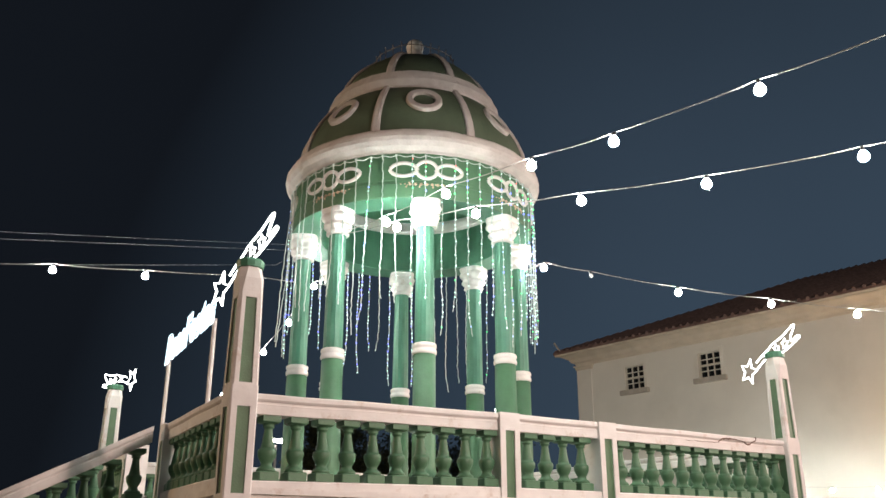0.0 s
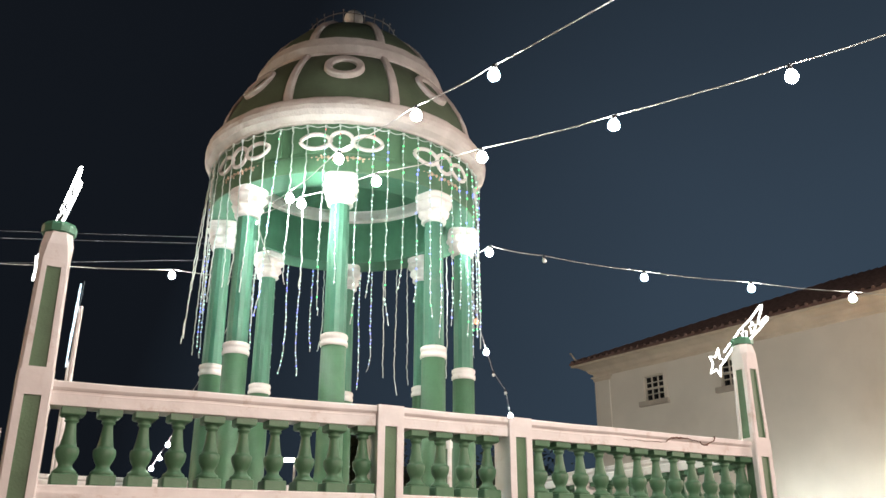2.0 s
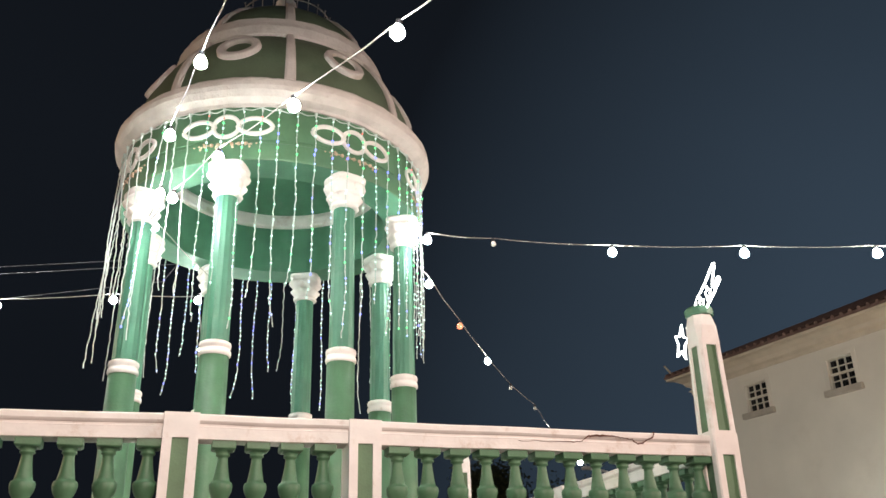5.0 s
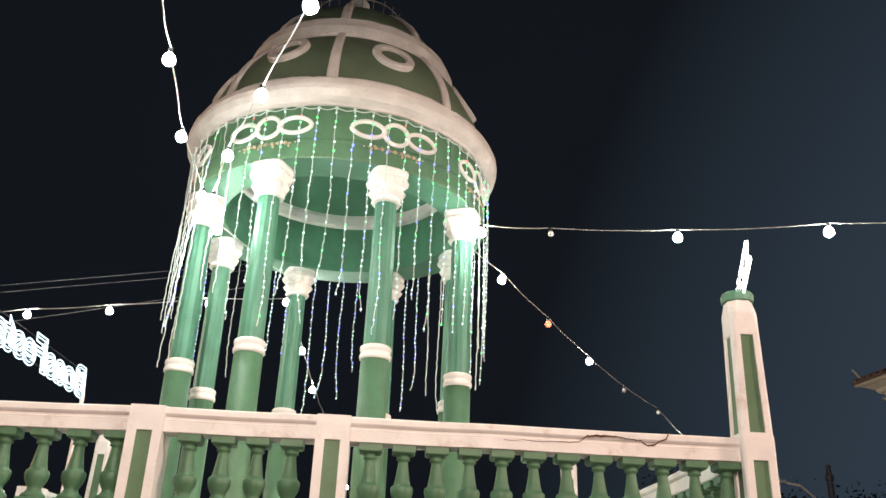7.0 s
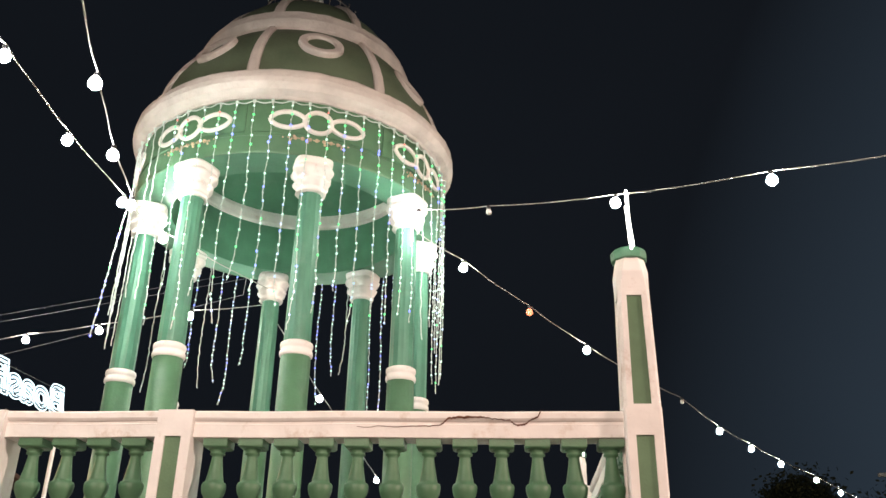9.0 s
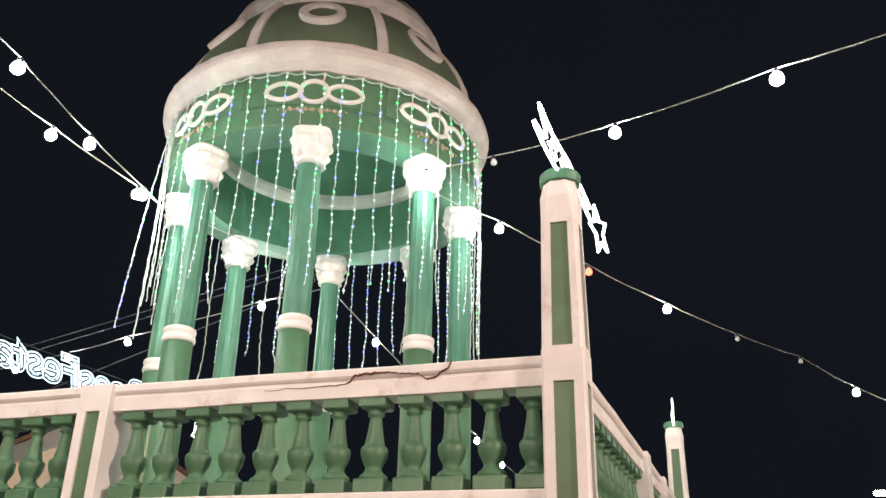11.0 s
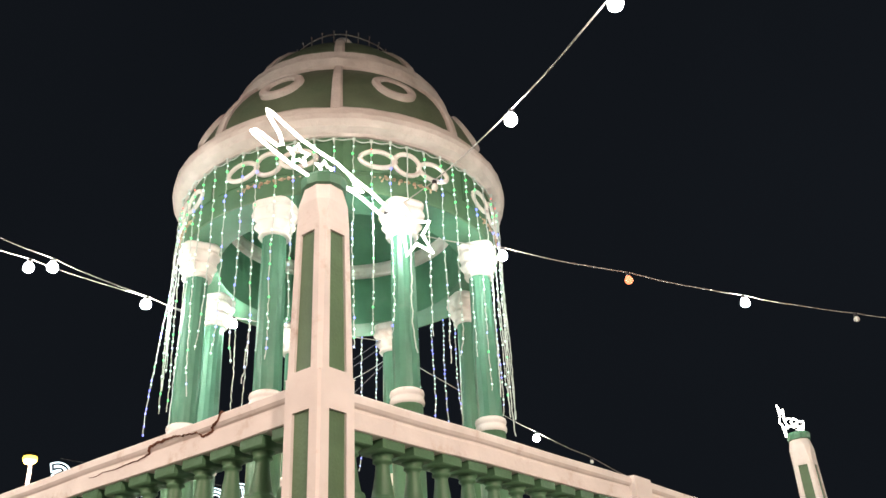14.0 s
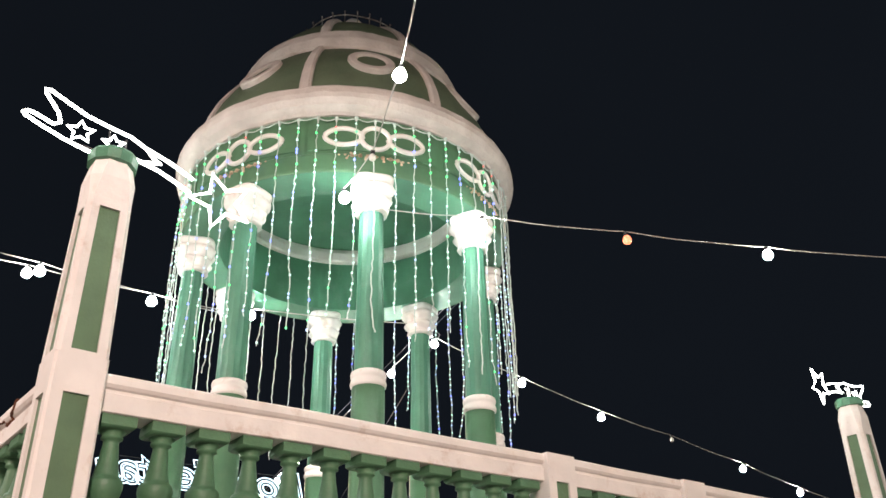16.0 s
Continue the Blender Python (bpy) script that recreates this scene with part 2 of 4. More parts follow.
for f in bm.faces:
    f.smooth = len(f.verts) == 4 and max(abs(v.co.x) for v in f.verts) < 0.0805 and f.calc_area() < 0.004
baluster_mesh = part("baluster", bm, GREEN_WARM_LIT, None)
BAL = baluster_mesh.data
bpy.data.objects.remove(baluster_mesh)

RAIL_SECTION = [(-0.084, RAIL_LOW), (-0.092, RAIL_LOW + 0.004), (-0.094, RAIL_LOW + 0.084), (-0.084, RAIL_LOW + 0.090), (-0.084, RAIL_LOW + 0.102), (-0.097, RAIL_LOW + 0.108), (-0.108, RAIL_LOW + 0.122), (-0.108, RAIL - 0.010), (-0.098, RAIL)]


def extrude_section(bm, half, x0, x1, steps=1, wobble=0.0):
    sec = half + [(-y, z) for y, z in half[::-1]]
    loops = []
    for i in range(steps + 1):
        x = x0 + (x1 - x0) * i / steps
        loops.append([(x, y + wobble * noise.noise((x * 1.7, y * 9, z * 3)), z + wobble * noise.noise((x * 2.1 + 7, y * 5, z * 3))) for y, z in sec])
    loft(bm, loops)


def bay(x, y, turn, length, count, slope=0.0, drop=0.0, label="green turned balusters between white rendered plinth and handrail"):
    """A bay of the balustrade along its own x axis from (x, y)."""
    t = thing("balustrade", label, "balustrade", pose(x, y, -drop, 0, 0, turn), "balustrade of the platform")
    sh = lambda bm_: [setattr(v.co, "z", v.co.z + slope * v.co.x) for v in bm_.verts] if slope else None
    bm = bmesh.new()
    extrude_section(bm, RAIL_SECTION, 0, length, max(2, int(length / 0.12)), 0.006)
    sh(bm)
    part("handrail", bm, WHITE, t, "white limewashed handrail, chipped and stained")
    bm = bmesh.new()
    extrude_section(bm, [(-0.105, DECK - 0.06), (-0.112, DECK - 0.05), (-0.112, PLINTH - 0.012), (-0.1, PLINTH)], 0, length, max(2, int(length / 0.2)), 0.005)
    sh(bm)
    part("plinth", bm, WHITE, t, "white rendered plinth")
    step = length / count
    for i in range(count):
        b = new("baluster", BAL)
        b.parent = t
        xx = (i + 0.5) * step + 0.006 * noise.noise((i * 3.1, x, y))
        b.matrix_basis = pose(xx, 0.004 * noise.noise((i * 1.3, x, 4)), PLINTH + slope * xx, 0, 0, 4 * noise.noise((i * 2.3, y, 1)))
    return t


def pillar(x, y, turn, w=0.115):
    t = thing("balustrade_pillar", "short white rendered pillar with sunk green panels", "pillar", pose(x, y, 0, 0, 0, turn), "pillars of the balustrade")
    bm, bp = bmesh.new(), bmesh.new()
    d = 0.13
    z0, z1 = DECK - 0.35, RAIL + 0.004
    for sx, sy, hw, hd in ((1, 0, w, d), (-1, 0, w, d)):
        s = sx
        recessed(bm, bp, [(-s * hw, -s * hd, z0), (s * hw, -s * hd, z0), (s * hw, -s * hd, z1), (-s * hw, -s * hd, z1)], 0.062, 0.30, 0.168, 0.014)
        quad(bm, [(s * w, -s * d, z0), (s * w, s * d, z0), (s * w, s * d, z1), (s * w, -s * d, z1)])
    quad(bm, [(-w, -d, z1), (w, -d, z1), (w, d, z1), (-w, d, z1)])
    bmesh.ops.remove_doubles(bm, verts=bm.verts, dist=0.0005)
    part("pillar_body", bm, WHITE, t)
    part("panel", bp, PANEL, t, "sunk green panel")
    return t


def corner_post(x, y, turn):
    t = thing("corner_post", "tall white tapered post with sunk green panels and green cap", "post", pose(x, y, 0, 0, 0, turn), "corner posts")
    bm = bmesh.new()
    panels = [bmesh.new() for _ in range(8)]
    w0, w1, w2 = 0.116, 0.114, 0.103
    zs = (DECK - 0.35, RAIL + 0.012, 3.71, 3.83, 3.935)
    for k in range(4):
        rot = Matrix.Rotation(math.pi / 2 * k, 3, "Z")
        q = lambda w, c, z0, wb, cb, z1: [rot @ Vector(p) for p in ((-w + c, -w, z0), (w - c, -w, z0), (wb - cb, -wb, z1), (-wb + cb, -wb, z1))]
        recessed(bm, panels[k], q(w0, 0.012, zs[0], w0, 0.012, zs[1]), 0.050, 0.30, 0.17, 0.014)
        recessed(bm, panels[k + 4], q(w1, 0.018, zs[1], w2, 0.022, zs[2]), 0.040, 0.022, 0.05, 0.014)
        quad(bm, q(w2, 0.022, zs[2], w2 + 0.006, 0.045, zs[3]))
        quad(bm, q(w2 + 0.006, 0.045, zs[3], w2 - 0.012, 0.05, zs[4]))
        for wa, ca, za, wb, cb, zb in ((w0, 0.012, zs[0], w0, 0.012, zs[1]), (w1, 0.018, zs[1], w2, 0.022, zs[2]), (w2, 0.022, zs[2], w2 + 0.006, 0.045, zs[3]), (w2 + 0.006, 0.045, zs[3], w2 - 0.012, 0.05, zs[4])):
            quad(bm, [rot @ Vector(p) for p in ((wa - ca, -wa, za), (wa, -wa + ca, za), (wb, -wb + cb, zb), (wb - cb, -wb, zb))])
    quad(bm, [(-w0, -w0, zs[1]), (w0, -w0, zs[1]), (w0, w0, zs[1]), (-w0, w0, zs[1])])
    bmesh.ops.remove_doubles(bm, verts=bm.verts, dist=0.0005)
    part("post_shaft", bm, WHITE, t)
    for b in panels:
        part("panel", b, PANEL, t, "sunk green panel")
    bm = bmesh.new()
    loft(bm, [circle(r, z, 12) for r, z in ((0.095, 3.928), (0.118, 3.934), (0.122, 3.985), (0.114, 4.0), (0.105, 4.008))])
    part("cap", bm, GREEN, t, "rounded green cap")
    return t


def side(p, q, pillars, counts, lean=()):
    """One side of the balustrade between two corner posts: pillars at those distances from p, balusters in each bay, and how each bay rises and starts lower."""
    length, turn = math.dist(p, q), math.degrees(math.atan2(q[1] - p[1], q[0] - p[0]))
    c, s = math.cos(radians(turn)), math.sin(radians(turn))
    # the balusters stand a little behind the corner posts' middle
    p = (p[0] - 0.04 * s, p[1] + 0.04 * c)
    stops = [0.0] + pillars + [length]
    for d in pillars:
        pillar(p[0] + c * d, p[1] + s * d, turn)
    made = []
    for i, n in enumerate(counts):
        if n:
            a = stops[i] + (0.114 if i == 0 else 0.116)
            b = stops[i + 1] - (0.114 if i == len(counts) - 1 else 0.116)
            made.append(bay(p[0] + c * a, p[1] + s * a, turn, b - a, n, *(lean[i] if i < len(lean) else ())))
    return made


for x, y in (SW, SE, NE, NW):
    corner_post(x, y, 0)
front_bays = side(SW, SE, [2.655, 3.90], [10, 4, 12], [(0.016, 0.04)])
front_right = front_bays[2]
for b in front_bays[0].children:
    if b.name.startswith("baluster"):
        b.matrix_basis = pose(0.045, 0, 0) @ b.matrix_basis
for b in front_bays[1].children:
    if b.name.startswith("baluster"):
        b.matrix_basis.translation.x = 0.515 + 0.90 * (b.matrix_basis.translation.x - 0.507)
for b in front_bays[2].children:
    if b.name.startswith("baluster"):
        b.matrix_basis = pose(0.033, 0, 0) @ b.matrix_basis
front_right["label"] = "green turned balusters under a white handrail with a long crack"
side(SE, NE, [2.87, 4.15], [12, 5, 11], [(0.011, 0.03)])
side(NE, NW, [2.85, 4.05], [12, 4, 11])
SA, SB = -0.82, 1.28
side(NW, SW, [NW[1] - SB, NW[1] - SA], [9, 0, 10])
SLOPE = 0.52
for y in (SA, SB):
    bay(XW - 0.09, y, 180, 2.6, 11, -SLOPE, 0.035, "sloping stair balustrade with green balusters and white handrail")
stair = thing("staircase", "rendered stair climbing to the podium between two balustrades", "staircase", kind="structure")
for i in range(12):
    bm = bmesh.new()
    box(bm, XW - 0.06 - 0.34 * (i + 1), XW - 0.06 - 0.34 * i - 0.001, SA - 0.11, SB + 0.11, 0.0, DECK - 0.177 * (i + 1) + 0.005, 0.01)
    part("step", bm, WHITE, stair)
# the break in the handrail
bm = bmesh.new()
run = [(1.10, 2.822, 0.002), (1.45, 2.825, 0.003), (1.62, 2.832, 0.004), (1.67, 2.872, 0.010), (1.74, 2.880, 0.014), (1.88, 2.882, 0.008), (1.95, 2.872, 0.004), (2.06, 2.862, 0.005), (2.10, 2.834, 0.008), (2.15, 2.838, 0.010), (2.18, 2.862, 0.007), (2.23, 2.880, 0.010), (2.245, 2.905, 0.016), (2.252, 2.922, 0.012)]
fine_run = []
for (xa, za, ra), (xb, zb, rb) in zip(run, run[1:]):
    for i in range(8):
        f = i / 8
        fine_run.append((xa + (xb - xa) * f, za + (zb - za) * f + 0.012 * noise.noise((xa * 9 + f * 7, za, 2)), 0.55 * (ra + (rb - ra) * f) * (1 + 0.8 * noise.noise((xa * 23 + f * 9, 3, 1)))))
def rail_face(z):
    """How far the handrail's face stands out at a height."""
    for (ya, za), (yb, zb) in zip(RAIL_SECTION, RAIL_SECTION[1:]):
        if za <= z <= zb:
            return ya + (yb - ya) * (z - za) / (zb - za)
    return RAIL_SECTION[-1][0]


loops = []
for x, z, r in fine_run:
    x, z = x - 0.05, z - 0.015
    y = min(rail_face(z - r), rail_face(z), rail_face(z + r)) - 0.005
    loops.append([(x, y, z - r), (x, y - 0.003, z), (x, y, z + r), (x, y + 0.05, z)])
loft(bm, loops)
part("crack", bm, CRACK, front_right, "dark open crack")

# ---- gazebo ----
GROW = 1.011
UNDER_DOME = Matrix.Translation((-0.044, 0.123, 1.6 * (1 - GROW))) @ Matrix.Scale(GROW, 4)
gazebo = thing("gazebo", "round domed gazebo with green fluted columns and white capitals", "gazebo", UNDER_DOME)
COLS = [22.5 + 45 * k - 1.1 for k in range(8)]
RC = 1.536


def column_parts():
    bm = bmesh.new()
    loft(bm, [circle(r, z, 28, f) for r, z, f in ((0.121, 4.0, 0.0048), (0.120, 4.4, 0.0048), (0.115, 5.0, 0.0045), (0.109, 5.5, 0.0045))])
    shaft = part("shaft", bm, GREEN_COOL_LIT, None)
    bm = bmesh.new()
    loft(bm, [circle(r, z, 36, f) for r, z, f in ((0.20, DECK - 0.02, 0), (0.20, 2.45, 0), (0.150, 2.5, 0), (0.140, 2.56, 0.0015), (0.134, 3.87, 0.0015))])
    foot = part("pedestal", bm, GREEN_WARM_LIT, None, smooth=True)
    bm = bmesh.new()
    lathe(bm, [(r * 0.875, z + 0.05) for r, z in ((0.14, 3.815), (0.166, 3.825), (0.172, 3.845), (0.166, 3.872), (0.158, 3.88), (0.158, 3.895), (0.166, 3.902), (0.170, 3.925), (0.164, 3.945), (0.14, 3.958))], 28)
    ring = part("band", bm, WHITE, None, smooth=True)
    bm = bmesh.new()
    tiers = [(0.112, 5.435, 0, 0), (0.140, 5.44, 0, 0), (0.150, 5.46, 0, 0.004), (0.143, 5.485, 0, 0.003), (0.128, 5.50, 0.2, 0), (0.140, 5.515, 0.4, 0.008), (0.168, 5.56, 0.5, 0.013), (0.174, 5.585, 0.5, 0.013), (0.158, 5.612, 0.5, 0.006), (0.146, 5.625, 0.6, 0.003), (0.160, 5.645, 0.8, 0.006), (0.186, 5.685, 0.9, 0.012), (0.194, 5.715, 0.9, 0.012), (0.186, 5.745, 0.9, 0.006), (0.168, 5.762, 1, 0), (0.170, 5.778, 1, 0), (0.184, 5.786, 1, 0), (0.187, 5.83, 1, 0), (0.182, 5.845, 1, 0)]
    loops = []
    for r, z, square, lobe in tiers:
        lp = []
        for i in range(48):
            t = 2 * math.pi * i / 48
            c, s = math.cos(t), math.sin(t)
            rr = r * (1 - square + square / (c ** 4 + s ** 4) ** 0.25) - lobe * math.cos(8 * t) + 0.004 * noise.noise((c * 3, s * 3, z * 20))
            lp.append((rr * c, rr * s, 5.845 - (5.845 - z) * 0.86))
        loops.append(lp)
    loft(bm, loops)
    cap = part("capital", bm, WHITE, None, smooth=True)
    return shaft, foot, ring, cap


masters = column_parts()
for k, a in enumerate(COLS):
    c, s = math.cos(radians(a)), math.sin(radians(a))
    m = pose(RC * c, RC * s, 0, 0, 0, a)
    shaft = share("column", masters[0], gazebo, m)
    if k == 0:
        shaft["label"] = "green fluted column shaft"
    for name, o in (("pedestal", masters[1]), ("band", masters[2]), ("capital", masters[3])):
        share(name, o, shaft, Matrix.Identity(4))
for o in masters:
    bpy.data.objects.remove(o)

N = 96
bm = bmesh.new()
loft(bm, [circle(r, z, N) for r, z in ((1.31, 6.62), (1.31, 5.845), (1.695, 5.845))], cap=False)
part("soffit_ring", bm, GREEN, gazebo, "green painted inner wall and soffit")
bm = bmesh.new()
loft(bm, [circle(r, z, N) for r, z in ((1.65, 5.848), (1.70, 5.843), (1.706, 5.86), (1.706, 6.03), (1.69, 6.045), (1.69, 6.46), (1.60, 6.47), (1.60, 6.62))], cap=False)
part("drum", bm, GREEN_WARM_LIT, gazebo, "olive green frieze drum")
bm = bmesh.new()
loft(bm, [circle(r, z, N) for r, z in ((1.315, 6.455), (1.265, 6.46), (1.25, 6.48), (1.25, 6.585), (1.265, 6.60), (1.28, 6.645), (1.315, 6.65))], cap=False)
part("inner_moulding", bm, WHITE, gazebo, "white inner ring moulding, flaking")


def rough_rings(profile, n, amount):
    """Rings of a moulding whose edges are uneven with age."""
    loops = []
    for r, z in profile:
        lp = []
        for i in range(n):
            a = 2 * math.pi * i / n
            c, q = math.cos(a), math.sin(a)
            w = amount * (noise.noise((c * 4, q * 4, z * 5)) + 0.7 * noise.noise((c * 17, q * 17, z * 11)) + 0.5 * noise.noise((c * 41, q * 41, z * 17)))
            h = amount * (noise.noise((c * 7 + 3, q * 7, z * 3)) + 0.8 * noise.noise((c * 23 + 3, q * 23, z * 9)))
            lp.append(((r + w) * c, (r + w) * q, z + h))
        loops.append(lp)
    return loops


bm = bmesh.new()
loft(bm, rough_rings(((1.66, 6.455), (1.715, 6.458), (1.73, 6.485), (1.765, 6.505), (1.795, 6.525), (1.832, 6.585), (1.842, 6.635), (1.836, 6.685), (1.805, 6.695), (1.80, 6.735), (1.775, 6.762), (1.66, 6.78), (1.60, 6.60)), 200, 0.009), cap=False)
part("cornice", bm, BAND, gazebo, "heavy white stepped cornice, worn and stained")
DOME_LOW = [(1.665, 6.76), (1.66, 6.88), (1.62, 7.05), (1.555, 7.22), (1.47, 7.38), (1.37, 7.53), (1.25, 7.68)]
DOME_TOP = [(1.14, 7.96), (1.09, 8.10), (0.99, 8.26), (0.85, 8.42), (0.68, 8.56), (0.48, 8.66), (0.28, 8.73), (0.14, 8.76), (0.10, 8.765)]
bm = bmesh.new()
lathe(bm, DOME_LOW + [(1.2, 7.7)], N, cap=False)
part("dome", bm, DOME, gazebo, "olive green painted dome", smooth=True)
bm = bmesh.new()
lathe(bm, [(1.30, 6.63), (1.15, 6.70), (0.9, 6.80), (0.6, 6.88), (0.3, 6.93), (0.02, 6.94)], 64, cap=False)
part("inner_ceiling", bm, GREEN, gazebo, "green painted shallow inner dome", smooth=True)
bm = bmesh.new()
lathe(bm, DOME_TOP, N)
part("dome_top", bm, DOME, gazebo, "olive green upper dome", smooth=True)
bm = bmesh.new()
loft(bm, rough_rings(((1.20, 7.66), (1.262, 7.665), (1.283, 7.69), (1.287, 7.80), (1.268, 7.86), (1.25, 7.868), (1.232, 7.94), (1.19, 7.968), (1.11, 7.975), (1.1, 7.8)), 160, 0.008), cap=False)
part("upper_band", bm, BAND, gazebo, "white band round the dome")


def rib(profile, width, proud):
    bm = bmesh.new()
    loops = []
    for i, (r, z) in enumerate(profile):
        j, k = max(0, i - 1), min(len(profile) - 1, i + 1)
        t = Vector((profile[k][0] - profile[j][0], profile[k][1] - profile[j][1])).normalized()
        nr, nz = t.y, -t.x
        w = width * (1 - 0.35 * i / len(profile))
        loops.append([(r - nr * 0.03, -w, z - nz * 0.03), (r + nr * proud * 0.6, -w, z + nz * proud * 0.6), (r + nr * proud, -w * 0.6, z + nz * proud), (r + nr * proud, w * 0.6, z + nz * proud), (r + nr * proud * 0.6, w, z + nz * proud * 0.6), (r - nr * 0.03, w, z - nz * 0.03)])
    loft(bm, loops)
    return bm


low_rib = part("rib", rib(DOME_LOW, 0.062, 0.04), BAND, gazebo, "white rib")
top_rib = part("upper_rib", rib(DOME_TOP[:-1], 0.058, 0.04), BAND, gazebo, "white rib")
for k in range(8):
    m = pose(0, 0, 0, 0, 0, 45 * k - (3.1 if k == 6 else 2))
    low_rib.matrix_basis = top_rib.matrix_basis = pose(0, 0, 0, 0, 0, -2)
    if k:
        share("rib", low_rib, gazebo, m), share("upper_rib", top_rib, gazebo, m)
bm = bmesh.new()
loops = []
for i in range(40):
    a = 2 * math.pi * i / 40
    bend = -0.5 * (0.2 * math.cos(a)) ** 2 / 1.5 - 0.5 * (0.2 * math.sin(a)) ** 2 / 1.7
    loops.append([(bend + dx, rr * math.cos(a), 1.05 * rr * math.sin(a)) for dx, rr in ((-0.03, 0.145), (0.018, 0.15), (0.030, 0.165), (0.030, 0.225), (0.018, 0.24), (-0.03, 0.245))])
rings = [[bm.verts.new(p) for p in lp] for lp in loops]
for a, b in zip(rings, rings[1:] + rings[:1]):
    for j in range(6):
        bm.faces.new((a[j], a[(j + 1) % 6], b[(j + 1) % 6], b[j]))
ring = part("ring", bm, BAND, gazebo, "white round moulding")
ring_place = lambda a: pose(0, 0, 0, 0, 0, a - 0.9) @ pose(1.515, 0, 7.325 + 0.022 * math.cos(radians(2 * a + 225)), 0, -31, 0)
ring.matrix_basis = ring_place(COLS[0])
for a in COLS[1:]:
    share("ring", ring, gazebo, ring_place(a))

# linked rings on the frieze
bm = bmesh.new()
RD = 1.71
on_drum = lambda s, z: (RD * math.cos(s / RD), RD * math.sin(s / RD), z)
tube(bm, [on_drum(0.135 * math.cos(t), 6.22 + 0.118 * math.sin(t)) for t in (2 * math.pi * i / 24 for i in range(24))], 0.025, 6, True)
for way in (-1, 1):
    tube(bm, [on_drum(way * (0.295 + 0.175 * math.cos(t)), 6.22 + 0.090 * math.sin(t) * (0.35 + 0.65 * abs(math.sin(t)) ** 0.4)) for t in (2 * math.pi * i / 28 for i in range(28))], 0.025, 6, True)
plate = bmesh.new()
loft(plate, [[((1.66 + dr) * math.cos(t), (1.66 + dr) * math.sin(t), z) for dr, z in ((0, 6.075), (0.044, 6.08), (0.044, 6.425), (0, 6.43))] for t in (radians(-21 + 2 * i) for i in range(22))])
tablet = part("frieze_tablet", plate, GREEN_WARM_LIT, gazebo, "slightly raised green frieze panel")
emblem = part("emblem", bm, WHITE, gazebo, "three linked white rings in relief", smooth=True)
bm = bmesh.new()
for i in range(7):
    s = -0.21 + 0.07 * i
    for j in range(3):
        p = on_drum(s + 0.02 * noise.noise((i, j, 1)), 6.02 + 0.025 * noise.noise((i, j, 5)))
        ball(bm, p, 0.022 + 0.016 * abs(noise.noise((i, j, 9))), 1)
for i in range(14):
    f = noise.noise((i * 1.7, 3, 8))
    ball(bm, on_drum(-0.33 + 0.05 * i + 0.02 * f, 6.02 + 0.05 * noise.noise((i * 2.3, 1, 4))), 0.012 + 0.012 * abs(f), 1, 0, (0.8, 1, 0.7))
for i in range(4):
    tube(bm, [on_drum(-0.26 + 0.17 * i, 5.985), on_drum(-0.24 + 0.16 * i, 6.02)], 0.006, 4)
    ball(bm, on_drum(-0.26 + 0.17 * i, 5.985), 0.014, 1)
flower = part("ornament", bm, OCHRE, gazebo, "small worn flower relief")
flower["kind"] = "stuff"
tablet.matrix_basis = emblem.matrix_basis = flower.matrix_basis = pose(0, 0, 0, 0, 0, COLS[0] - 0.2)
for a in COLS[1:]:
    share("frieze_tablet", tablet, gazebo, pose(0, 0, 0, 0, 0, a - 0.2)), share("emblem", emblem, gazebo, pose(0, 0, 0, 0, 0, a - 0.2)), tagged(share("ornament", flower, gazebo, pose(0, 0, 0, 0, 0, a - 0.2)), kind="stuff")

bm = bmesh.new()
lathe(bm, [(0.17, 8.74), (0.17, 8.80), (0.13, 8.83), (0.115, 8.92), (0.13, 8.94), (0.11, 8.955), (0.10, 8.97), (0.125, 9.0), (0.138, 9.05), (0.13, 9.10), (0.10, 9.15), (0.05, 9.18), (0.005, 9.187)], 24)
for v in bm.verts:
    v.co.z += 0.03
part("finial", bm, WHITE, gazebo, "white ball finial", smooth=True)
bm = bmesh.new()
tube(bm, [(0.60 * math.cos(t), 0.60 * math.sin(t), 8.76 + 0.012 * math.sin(5 * t)) for t in (2 * math.pi * i / 60 for i in range(60))], 0.008, 5, True)
for i in range(26):
    t = 2 * math.pi * i / 26
    c, s = math.cos(t), math.sin(t)
    tube(bm, [(0.60 * c, 0.60 * s, 8.56), (0.60 * c, 0.60 * s, 8.76), (0.61 * c, 0.61 * s, 8.80)], 0.006, 5)
    ball(bm, (0.61 * c, 0.61 * s, 8.81), 0.012, 1)
crown = tagged(part("light_ring", bm, RINGWIRE, None), "unlit wire light ring round the top of the dome", "light ring")
crown.matrix_basis = UNDER_DOME

